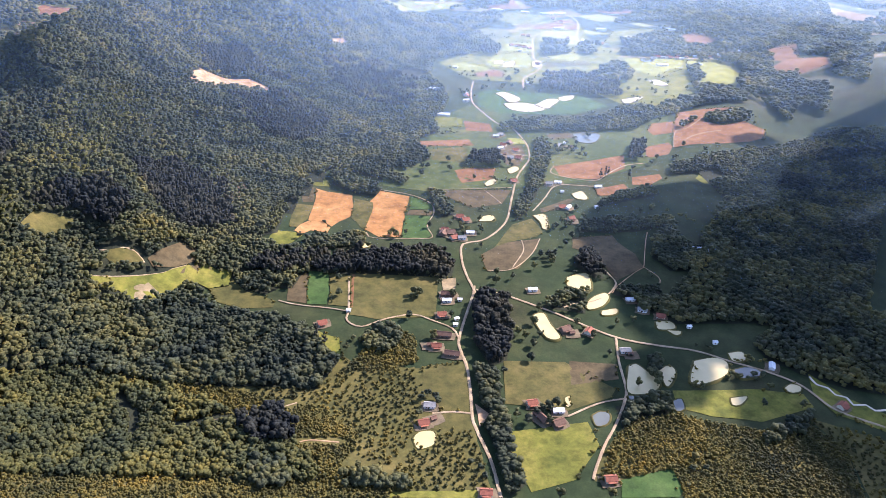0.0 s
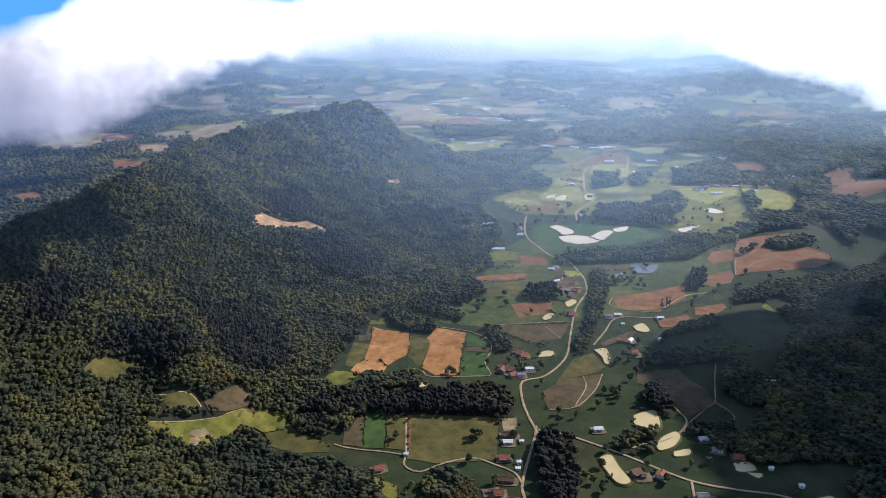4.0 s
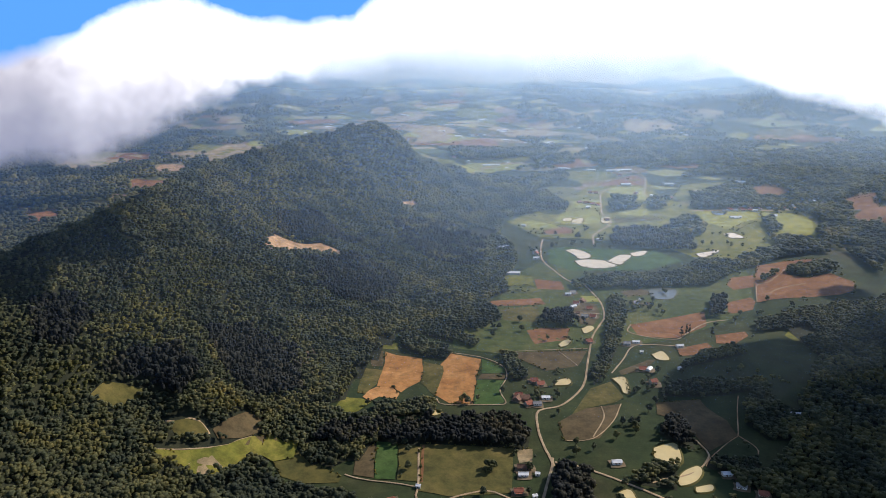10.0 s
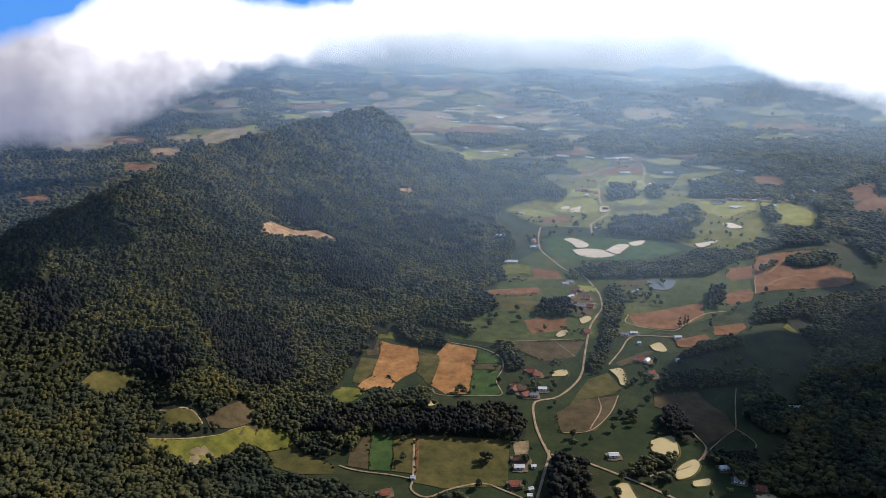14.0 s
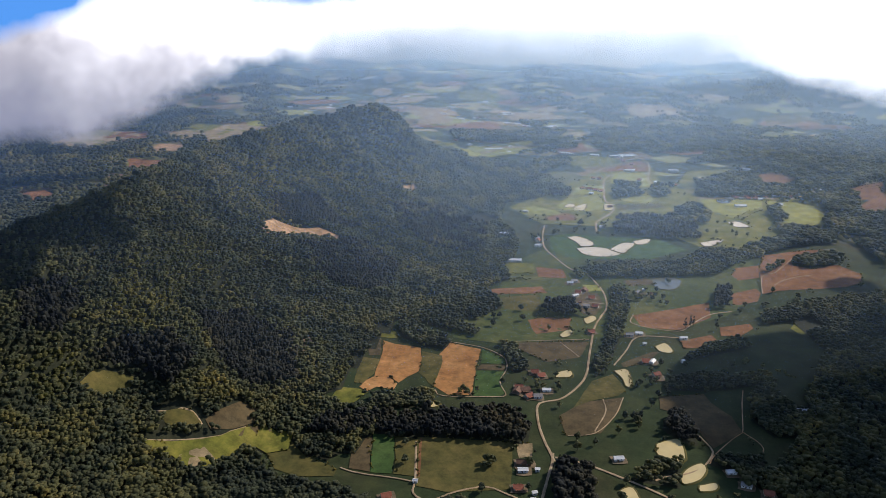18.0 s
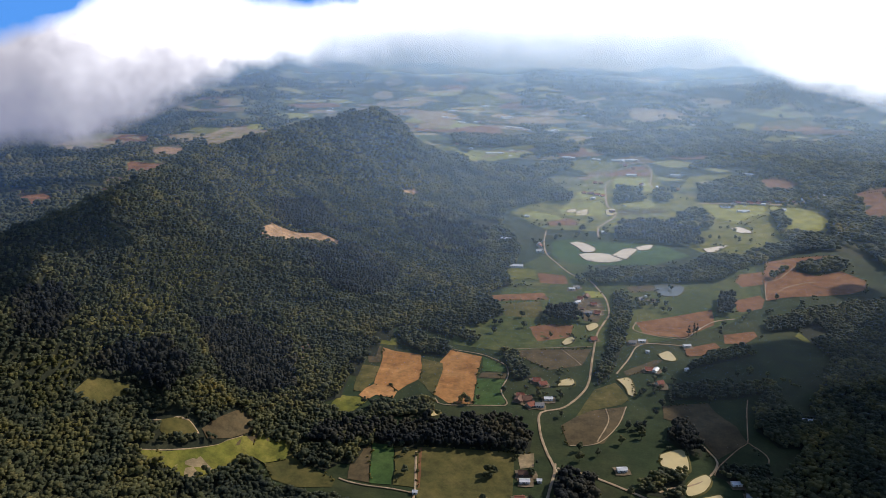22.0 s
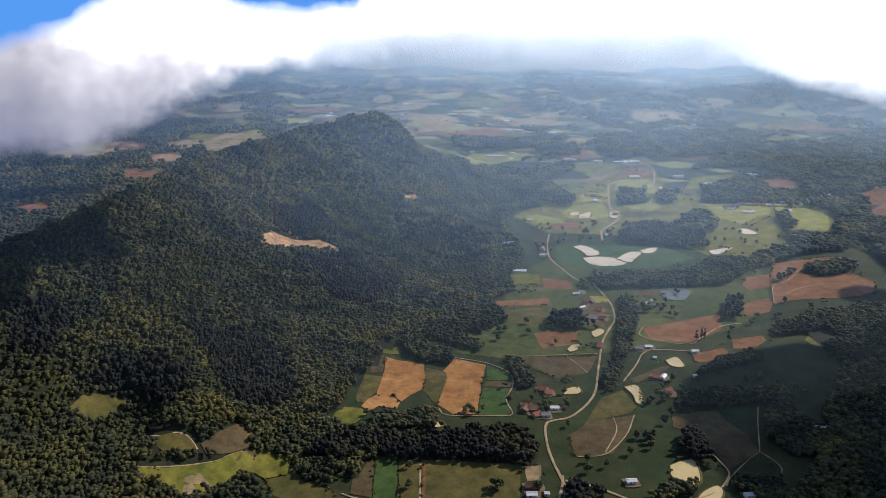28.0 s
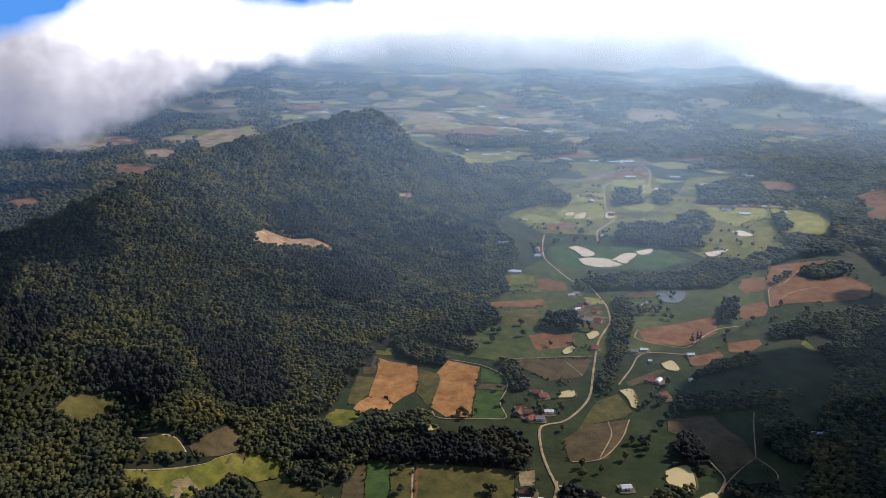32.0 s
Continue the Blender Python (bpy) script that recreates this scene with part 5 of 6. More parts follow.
x, y = scatter(far_woods, (-3200, 3200, 900, 3300), 12.5, 5)
ok = free_of_open(x, y) & ~((x < -750) & (y < 2300) & (np.hypot(x, y) < 2300))
plant("far_woods", "distant patchwork of dark woodland over low hills", "BROAD", x[ok], y[ok], 12, 1.65)
x, y = scatter(far_woods, (-4200, 4200, 3300, 4800), 19.0, 6)
plant("far_woods", "distant patchwork of dark woodland over low hills", "BROAD", x, y, 13, 2.2)

# ---- houses and farm buildings ----
def plain(name, colour, rough=0.8, spread=0.25, scale=0.4, metal=0.0):
    k = Nodes(name, rough)
    k.bsdf.inputs["Metallic"].default_value = metal
    lo, hi = tuple(v * (1 - spread) for v in colour), tuple(min(1.0, v * (1 + spread)) for v in colour)
    info = k.n.new("ShaderNodeObjectInfo")
    c = k.ramp(k.noise(scale, 5, rough=0.7), [(0.3, lo), (0.7, hi)])
    tone = k.ramp(info.outputs["Random"], [(0.0, (0.78, 0.78, 0.78)), (1.0, (1.12, 1.1, 1.05))])
    k.colour(k.mix(1.0, c, tone, "MULTIPLY")).bump(k.noise(2.5, 3), 0.3, 0.05)
    return k.mat


ROOF_RED = plain("red_clay_tile", (0.30, 0.105, 0.065))
ROOF_BROWN = plain("weathered_brown_tile", (0.17, 0.095, 0.065))
ROOF_GREY = plain("fibre_cement_sheet", (0.30, 0.29, 0.28))
ROOF_WHITE = plain("white_metal_sheet", (0.74, 0.75, 0.76), 0.45, 0.08)
WALL_CREAM = plain("cream_plaster", (0.62, 0.55, 0.42))
WALL_WHITE = plain("white_plaster", (0.74, 0.73, 0.70), 0.8, 0.1)
WALL_WOOD = plain("dark_weathered_boards", (0.16, 0.11, 0.08))
FRAME = plain("painted_frame", (0.60, 0.58, 0.54))
GLASS = plain("window_glass", (0.03, 0.035, 0.04), 0.08, 0.1)
DOOR = plain("wooden_door", (0.15, 0.085, 0.05))
YARD = blend_mat("trodden_yard", (0.11, 0.082, 0.05), (0.15, 0.115, 0.07), (0.20, 0.155, 0.10), 0.06, 0.6)


def box(bm, x0, x1, y0, y1, z0, z1):
    v = [bm.verts.new((x, y, z)) for z in (z0, z1) for x, y in ((x0, y0), (x1, y0), (x1, y1), (x0, y1))]
    for f in ((3, 2, 1, 0), (4, 5, 6, 7), (0, 1, 5, 4), (1, 2, 6, 5), (2, 3, 7, 6), (3, 0, 4, 7)):
        bm.faces.new([v[i] for i in f])


def gabled(name, label, category, length, width, eaves, ridge, wall, roof, windows, doors, porch=False, chimney=False):
    """A gabled building: walls with pointed gables, two roof slopes with eaves, ridge cap, doors and windows."""
    base = new(name)
    tagged(base, label, category, "farm buildings of the valley")
    L, B = length / 2, width / 2
    bm = bmesh.new()
    v = [bm.verts.new(p) for p in ((-L, -B, -1.0), (L, -B, -1.0), (L, B, -1.0), (-L, B, -1.0), (-L, -B, eaves), (L, -B, eaves), (L, B, eaves), (-L, B, eaves), (-L, 0, ridge), (L, 0, ridge))]
    for f in ((0, 1, 5, 4), (2, 3, 7, 6), (1, 2, 6, 9, 5), (3, 0, 4, 8, 7), (3, 2, 1, 0)):
        bm.faces.new([v[i] for i in f])
    part("wall", bm, wall, base)
    o, rise = 0.6, (ridge - eaves) / B
    for s in (-1, 1):
        bm = bmesh.new()
        n = max(4, int(length / 2.5))
        for i in range(n):      # sheets or tile courses, each a little proud of the next
            x0, x1 = -L - o + (length + 2 * o) * i / n, -L - o + (length + 2 * o) * (i + 1) / n
            up = 0.05 * (i % 2)
            edge, top = (s * (B + o), eaves - o * rise + 0.1 + up), (0.0, ridge + 0.12 + up)
            q = [bm.verts.new(p) for p in ((x0, edge[0], edge[1]), (x1, edge[0], edge[1]), (x1, top[0], top[1]), (x0, top[0], top[1]),
                                           (x0, edge[0], edge[1] - 0.15), (x1, edge[0], edge[1] - 0.15), (x1, top[0], top[1] - 0.15), (x0, top[0], top[1] - 0.15))]
            for f in ((0, 1, 2, 3), (7, 6, 5, 4), (0, 4, 5, 1), (1, 5, 6, 2), (2, 6, 7, 3), (3, 7, 4, 0)):
                bm.faces.new([q[j] for j in f])
        bmesh.ops.recalc_face_normals(bm, faces=bm.faces[:])
        part("roof_slope", bm, roof, base)
    bm = bmesh.new()
    box(bm, -L - o, L + o, -0.25, 0.25, ridge + 0.06, ridge + 0.28)
    part("ridge_cap", bm, roof, base)
    for s in (-1, 1):
        for i in range(windows):
            x = -L + length * (i + 0.75) / (windows + 0.5)
            bm = bmesh.new()
            box(bm, x - 0.65, x + 0.65, s * B - 0.06, s * B + 0.06, 0.9, 2.2)
            frame_part = part("window", bm, FRAME, base)
            bm = bmesh.new()
            box(bm, x - 0.52, x + 0.52, s * B - 0.09, s * B + 0.09, 1.02, 2.08)
            part("pane", bm, GLASS, frame_part)
    for i in range(doors):
        x = L * (-0.15 + 0.55 * i)
        bm = bmesh.new()
        box(bm, x - 0.5, x + 0.5, -B - 0.07, -B + 0.07, -0.05, 2.1)
        part("door", bm, DOOR, base)
    if porch:
        bm = bmesh.new()
        box(bm, -L * 0.8, L * 0.8, -B - 2.4, -B - 0.3, eaves - 0.75, eaves - 0.60)
        part("porch_roof", bm, roof, base)
        for x in (-0.75, -0.25, 0.25, 0.75):
            bm = bmesh.new()
            box(bm, L * x - 0.09, L * x + 0.09, -B - 2.3, -B - 2.12, -1.0, eaves - 0.75)
            part("porch_post", bm, DOOR, base)
    if chimney:
        bm = bmesh.new()
        box(bm, L * 0.5, L * 0.5 + 0.6, 0.6, 1.2, eaves, ridge + 0.9)
        part("chimney", bm, ROOF_BROWN, base)
    return base


HOUSES = {
    "red_house": gabled("farmhouse", "cream farmhouse with a red clay tile roof", "house", 9.5, 7.0, 2.9, 5.0, WALL_CREAM, ROOF_RED, 3, 1, True, True),
    "brown_house": gabled("farmhouse", "wooden farmhouse with a weathered brown tile roof", "house", 10.5, 8.0, 3.0, 5.4, WALL_WOOD, ROOF_BROWN, 3, 1, True, True),
    "grey_house": gabled("farmhouse", "pale farmhouse under a grey sheet roof", "house", 10.0, 7.0, 2.8, 4.6, WALL_WHITE, ROOF_GREY, 3, 1, False, False),
    "brown_barn": gabled("barn", "long wooden barn with a brown tile roof", "barn", 15.0, 7.0, 3.2, 5.6, WALL_WOOD, ROOF_BROWN, 2, 2),
    "white_shed": gabled("shed", "farm shed with a bright white metal roof", "shed", 10.0, 5.5, 2.8, 4.0, WALL_WHITE, ROOF_WHITE, 2, 1),
    "long_white": gabled("poultry_house", "long low poultry house with a white metal roof", "barn", 26.0, 9.0, 3.0, 4.8, WALL_WHITE, ROOF_WHITE, 6, 1),
    "small_white": gabled("hut", "small hut with a white sheet roof", "hut", 4.5, 3.5, 2.3, 3.0, WALL_WHITE, ROOF_WHITE, 1, 1),
    "small_brown": gabled("hut", "small wooden hut with a brown roof", "hut", 5.0, 4.0, 2.4, 3.6, WALL_WOOD, ROOF_BROWN, 1, 1),
}
PLACED = set()


def house(kind, x, y, turn):
    """Sets a building on the land; the first of each kind is the one that was built."""
    m = pose(x, y, float(land(x, y)) + 0.85, 0, 0, turn)
    if kind in PLACED:
        copy_thing(HOUSES[kind], m)
    else:
        HOUSES[kind].matrix_basis = m
        PLACED.add(kind)
    if math.hypot(x, y) < 1350 and kind not in ("small_white",):
        c, s, r = math.cos(radians(turn)), math.sin(radians(turn)), 1.25
        L, B = {"brown_barn": (9, 5.5), "long_white": (18, 7)}.get(kind, (6.5, 5.5))
        ring = [(x + (a * c - b * s) * r, y + (a * s + b * c) * r) for a, b in ((-L, -B), (0, -B * 1.2), (L, -B), (L * 1.1, 0), (L, B), (0, B * 0.9), (-L, B), (-L * 0.9, 0))]
        me = drape("farmyard", ring, 0.80 + math.hypot(x, y) * 0.0001, 5.0)
        me.materials.append(YARD)
        tagged(new("farmyard", me), "trodden bare earth yard around a farm building", "yard", kind="structure")


# ---- single trees ----
def tree_thing(name, label, seed, high, radius, clumps, tall):
    rng = np.random.RandomState(seed)
    base = tagged(new(name), label, "tree", "single trees in the fields")
    bm = bmesh.new()
    lean = rng.uniform(-0.06, 0.06, 2)
    rings = []
    for k in range(5):
        z, r = high * 0.8 * k / 4 - 0.3, 0.32 * (1 - 0.2 * k)
        rings.append([bm.verts.new((lean[0] * z + r * math.cos(a), lean[1] * z + r * math.sin(a), z)) for a in [i * math.pi / 3 for i in range(6)]])
    for a, b in zip(rings[:-1], rings[1:]):
        for i in range(6):
            bm.faces.new((a[i], a[(i + 1) % 6], b[(i + 1) % 6], b[i]))
    part("trunk", bm, BARK, base, smooth=True)
    for i in range(4):
        a, z = i * 1.7 + rng.uniform(0, 1), high * rng.uniform(0.4, 0.62)
        d = Vector((math.cos(a), math.sin(a), 0.9)).normalized()
        bm = bmesh.new()
        low = [bm.verts.new((0.13 * math.cos(q), 0.13 * math.sin(q), z + 0.1 * math.sin(q))) for q in (0, 2.1, 4.2)]
        tip = bm.verts.new(Vector((0, 0, z)) + d * radius * 0.8)
        for j in range(3):
            bm.faces.new((low[j], low[(j + 1) % 3], tip))
        part("limb", bm, BARK, base)
    cos, fas, at = [], [], 0
    for j in range(clumps):
        co, fa = BALLS[2]
        size = radius * rng.uniform(0.30, 0.52)
        a, out = rng.uniform(0, 2 * math.pi), radius * math.sqrt(rng.uniform(0, 1)) * 0.72
        f = rng.uniform(0, 1)
        z = high * (0.48 + 0.44 * f) if not tall else high * (0.25 + 0.70 * f)
        if tall:
            out *= 1.15 - f
            size *= 1.2 - 0.6 * f
        c = co * (1 + rng.uniform(-0.36, 0.34, len(co)))[:, None] * size * np.array([1, 1, 0.8])
        cos.append(c + np.array([math.cos(a) * out, math.sin(a) * out, z]))
        fas.append(fa + at)
        at += len(co)
    me = sheet("crown", np.concatenate(cos), np.concatenate(fas))
    me.polygons.foreach_set("use_smooth", np.zeros(len(me.polygons), bool))
    me.materials.append(LEAVES_DARK if tall else LEAVES)
    crown = new("crown", me)
    crown.parent = base
    return base


TREES = {"round": [tree_thing("tree", "rounded broadleaf tree standing alone in a field", 300 + i, 8.0 + i * 0.9, 3.6 + 0.35 * i, 9 + i, False) for i in range(4)],
         "pine": [tree_thing("pine_tree", "tall slender dark tree beside a field track", 320 + i, 19.0 + i, 3.2, 12, True) for i in range(2)]}
USED = set()
SPOT = random.Random(8)


def lone_tree(kind, x, y):
    ob = SPOT.choice(TREES[kind])
    z = float(land(x, y)) + 0.2
    m = pose(x, y, z, 0, 0, SPOT.uniform(0, 360))
    if ob in USED:
        copy_thing(ob, m)
    else:
        ob.matrix_basis = m
        USED.add(ob)


house("brown_barn", 14, 745, 2)
house("white_shed", 13, 732, 5)
house("small_white", 28, 735, 0)
house("red_house", 8, 702, 8)
house("small_white", 24.4, 695, 20)
house("small_white", 23.1, 683.4, 0)
house("brown_barn", 11.2, 661.5, -5)
house("red_house", 3.4, 640.1, 5)
house("brown_barn", 19.8, 626.6, -8)
house("small_brown", -3.7, 642.9, 10)
house("grey_house", -0.5, 547, 0)
house("red_house", -5.3, 522.5, 20)
house("small_brown", 3.6, 529.3, 30)
house("brown_barn", 101.9, 538.9, -55)
house("brown_house", 117.3, 532.5, 25)
house("white_shed", 119.1, 548.6, 5)
house("red_house", 95.1, 557.4, 15)
house("white_shed", 113, 759, 10)
house("grey_house", 235, 728, -15)
house("red_house", 253, 716, -10)
house("small_white", 280, 697.6, 10)
house("brown_house", 142.3, 684.2, 30)
house("small_brown", 148.9, 678.8, 10)
house("red_house", 167.8, 682.3, 60)
house("grey_house", 200.8, 649.8, 5)
house("white_shed", 347.3, 631.7, 70)
house("small_white", 300.3, 669.5, 0)
house("red_house", 395.3, 575.3, 40)
house("red_house", -119.3, 670.9, 25)
house("small_white", -94.3, 697.5, 0)
house("red_house", 48.4, 443.4, 0)
house("red_house", 152.6, 464.9, 10)
house("small_brown", 205, 644.1, 5)
house("red_house", 28, 946, 5)
house("red_house", 36, 938, 15)
house("red_house", 8, 904, 0)
house("brown_house", 16, 898, 10)
house("brown_house", 6, 894, 70)
house("white_shed", 42, 902, 5)
house("grey_house", 31, 885, 5)
house("red_house", 20, 884, 40)
house("grey_house", 166, 1078, 0)
house("white_shed", 180, 1084, 0)
house("small_white", 183, 1051, 0)
house("white_shed", 185, 994, 60)
house("red_house", 176, 995, 0)
house("red_house", 184, 957, 30)
house("small_brown", 185, 950, 0)
house("white_shed", 241, 1075, 12)
house("small_white", 226, 1001, 30)
house("long_white", -3, 1377, 0)
house("white_shed", -29, 1550, 0)
house("red_house", 43, 1511, 80)
house("grey_house", 44, 1480, 10)
house("red_house", 111, 1080, 20)
house("long_white", 260, 2812, 0)
house("long_white", 265, 2676, 0)
house("white_shed", 311, 2694, 0)
house("long_white", 333, 2634, 0)
house("long_white", 289, 2389, 5)
house("long_white", 318, 2400, 0)
house("long_white", 342, 2399, 0)
house("red_house", 306, 2306, 0)
house("white_shed", 162, 2404, 0)
house("long_white", 309, 2185, 0)
house("white_shed", 324, 2078, 10)
house("red_house", 175, 1947, 0)
house("red_house", 191, 1938, 10)
house("red_house", 161, 1950, 30)
house("white_shed", 180, 1902, 0)
house("long_white", 431, 2195, 0)
house("red_house", 394, 2038, 0)
house("red_house", 402, 2016, 30)
house("small_white", 379, 2020, 0)
house("white_shed", 518, 1825, 10)
house("white_shed", 621, 1871, 0)
house("red_house", 529, 1909, 0)
house("red_house", 556, 1907, 10)
house("red_house", 573, 1910, 0)
house("white_shed", 585, 1908, 0)
house("grey_house", 513, 1898, 0)
house("long_white", 768, 2029, 10)
house("red_house", 723, 1979, 0)
house("red_house", 705, 1965, 10)
house("long_white", 613, 2461, 0)
house("white_shed", 641, 2470, 0)
house("long_white", -94, 2428, 0)
house("long_white", -67, 2432, 0)
house("white_shed", -159, 2517, 0)
house("long_white", -45, 2987, 0)
house("long_white", -8, 3000, 0)
house("long_white", 25, 2951, 0)
house("long_white", -230, 3023, 0)
house("white_shed", -178, 3080, 0)
house("long_white", -307, 3123, 0)
house("long_white", 667, 3270, 0)
house("long_white", 695, 3241, 0)
house("long_white", 752, 2695, 0)
house("white_shed", 607, 3261, 0)
house("long_white", 703, 2973, 0)
house("red_house", 289, 2624, 0)
house("red_house", 269, 2581, 0)
house("red_house", 525, 1917, 0)
house("grey_house", 538, 1907, 12)
house("red_house", 555, 1920, -20)
house("brown_barn", 581, 1929, 35)
house("red_house", 601, 1923, 75)
house("white_shed", 627, 1938, 5)
house("red_house", 644, 1931, 0)
house("red_house", 664, 1945, 12)
house("long_white", 706, 1967, -20)
house("red_house", 729, 1986, 35)
house("long_white", 762, 2018, 75)
house("long_white", 518, 1830, 5)
house("white_shed", 619, 1865, 0)
house("long_white", 272, 2712, 12)
house("white_shed", 313, 2708, -20)
house("long_white", 333, 2649, 35)
house("long_white", 312, 2387, 75)
house("long_white", 334, 2395, 5)
house("red_house", 306, 2295, 0)
house("long_white", 311, 2187, 12)
house("red_house", 321, 2074, -20)
house("red_house", 367, 2019, 35)
house("white_shed", 358, 2049, 75)
house("red_house", 200, 2074, 5)
house("red_house", 214, 2068, 0)
house("brown_barn", 178, 1948, 12)
house("red_house", 195, 1939, -20)
house("red_house", 205, 1930, 35)
house("white_shed", 179, 1903, 75)
house("brown_house", 214, 1791, 5)
house("white_shed", 179, 1620, 0)
house("long_white", -27, 1549, 12)
house("white_shed", 19, 1716, -20)
house("long_white", -118, 1996, 35)
house("grey_house", 42, 1521, 75)
house("white_shed", 41, 1474, 5)
house("white_shed", 93, 1283, 0)
house("grey_house", 101, 1291, 12)
house("red_house", 104, 1240, -20)
house("white_shed", 98, 1223, 35)
house("brown_house", 114, 1251, 75)
house("red_house", 123, 1216, 5)
house("grey_house", 112, 1176, 0)
house("small_brown", 103, 1192, 12)
house("red_house", 126, 1178, -20)
house("grey_house", 201, 1249, 35)
house("small_white", 212, 1261, 75)
house("small_brown", 220, 1246, 5)
house("white_shed", 226, 750, 12)
house("brown_house", 241, 747, -20)
house("grey_house", 264, 730, 35)
house("long_white", 346, 882, 0)
lone_tree("pine", 251, 1113)
lone_tree("pine", 259, 1118)
lone_tree("pine", 264, 1121)
lone_tree("pine", 296, 1115)
lone_tree("round", 50, 1082)
lone_tree("round", -64, 883)
lone_tree("round", -60, 888)
lone_tree("round", -43, 889)
lone_tree("round", -55, 879)
lone_tree("round", -27, 732)
lone_tree("round", -22, 733)
lone_tree("round", -25, 742)
lone_tree("round", -19, 742)
lone_tree("round", 72, 795)
lone_tree("round", -114, 763)
lone_tree("round", -109, 728)
lone_tree("round", -120, 777)
lone_tree("round", -132, 774)
lone_tree("round", 4.4, 557.6)
lone_tree("round", -2.6, 561.5)
lone_tree("round", 7.2, 551.3)
lone_tree("round", -8.8, 557.3)
lone_tree("round", 110, 552.5)
lone_tree("round", 118.5, 557.2)
lone_tree("round", 104.3, 548.2)
lone_tree("round", 89.9, 532.1)
lone_tree("round", 218.3, 611.8)
lone_tree("round", 203.1, 593)
lone_tree("round", 224.3, 605.8)
lone_tree("round", 264.1, 592.9)
lone_tree("round", 257.3, 592.4)
lone_tree("round", 333.5, 597.6)
lone_tree("round", 318.1, 572.2)
lone_tree("round", 356.2, 572.7)
lone_tree("round", 51, 752)
lone_tree("round", 100.3, 624.9)
lone_tree("round", 97.6, 664.6)
lone_tree("round", 105.4, 650.3)
lone_tree("round", 171.2, 672.4)
lone_tree("round", 156.2, 696.8)
lone_tree("round", 200.2, 699.5)
lone_tree("round", 220, 706)
lone_tree("pine", -121.2, 645.6)
lone_tree("pine", -110.8, 635)
lone_tree("round", -88.6, 629.7)
lone_tree("round", 128, 992)
lone_tree("round", 161, 932)
lone_tree("round", 169, 945)
lone_tree("round", 174, 933)
lone_tree("round", 0, 958)
lone_tree("round", -13, 912)
lone_tree("round", 82, 1176)
lone_tree("round", 260, 1297)
lone_tree("round", 257, 1305)
lone_tree("round", 203, 1231)
lone_tree("round", 220, 1221)
lone_tree("round", 238, 1227)
lone_tree("round", 195, 1237)
lone_tree("round", -18, 949)
lone_tree("round", -179, 864)

# scattered trees over the grazing land
rng = np.random.RandomState(77)
x, y = rng.uniform(-100, 640, 900), rng.uniform(440, 1720, 900)
ok = free_of_open(x, y) & (np.abs(x + 0.09 * y) < 0.55 * y) & (waves(x, y, 31, 300) > 0.1)
for w in WOODS:
    ok &= ~inside(w[2], x, y)
for px, py in list(zip(x[ok], y[ok]))[:130]:
    lone_tree("round", float(px), float(py))
for kind in list(TREES):
    for ob in TREES[kind]:
        if ob not in USED:
            for o in [*ob.children_recursive, ob]:
                bpy.data.objects.remove(o)

# hedges and bushes along the field edges, and tufts of scrub over the pastures
hx, hy = [], []
rng = np.random.RandomState(5)
for poly in OPEN:
    if min(math.hypot(*q) for q in poly) > 2200:
        continue
    for a, b in zip(poly, poly[1:] + poly[:1]):
        a, b = np.array(a), np.array(b)
        if rng.uniform() < 0.30:
            n = max(2, int(np.linalg.norm(b - a) / 4.5))
            t = rng.uniform(0, 1, n)
            q = a + (b - a) * t[:, None] + rng.normal(0, 1.6, (n, 2))
            keep = rng.uniform(size=n) < rng.uniform(0.25, 0.95)
            hx += list(q[keep, 0])
            hy += list(q[keep, 1])
plant("hedgerow", "ragged green hedge bushes along field edges", "SCRUB", np.array(hx), np.array(hy), 501, 0.85)
x, y = scatter(lambda u, v: (np.abs(u + 0.09 * v) < 0.60 * v + 20) & (waves(u, v, 41, 200) + 0.7 * waves(u, v, 42, 60) > 1.0), (-180, 930, 330, 2100), 9.0, 3)
ok = free_of_open(x, y)
plant("bushes", "scattered dark bushes and small trees over grazing land", "BROAD", x[ok], y[ok], 502, 0.66)

# far hamlets
for i in range(60):
    d, b = SPOT.uniform(2300, 3700), radians(SPOT.gauss(-2, 10))
    d += 60 * math.sin(b * 40)
    if math.sin(b) * d > -0.25 * d + 120 or d > 2800:
        house(SPOT.choice(["long_white", "white_shed", "red_house", "long_white"]), d * math.sin(b), d * math.cos(b), SPOT.uniform(-25, 25))

# ---- haze and clouds ----
def arc(name, radius, lo, hi, steps=96, rows=14, wide=(-54.0, 42.0)):
    """An upright sheet of air far across the valley, bent round the valley's southern end."""
    th = np.radians(np.linspace(*wide, steps))
    gt, gz = np.meshgrid(th, np.linspace(lo, hi, rows))
    co = np.stack([np.sin(gt) * radius, np.cos(gt) * radius, gz], -1).reshape(-1, 3)
    i = (np.arange(rows - 1)[:, None] * steps + np.arange(steps - 1)[None]).ravel()
    return sheet(name, co, np.stack([i, i + 1, i + steps + 1, i + steps], 1)), co


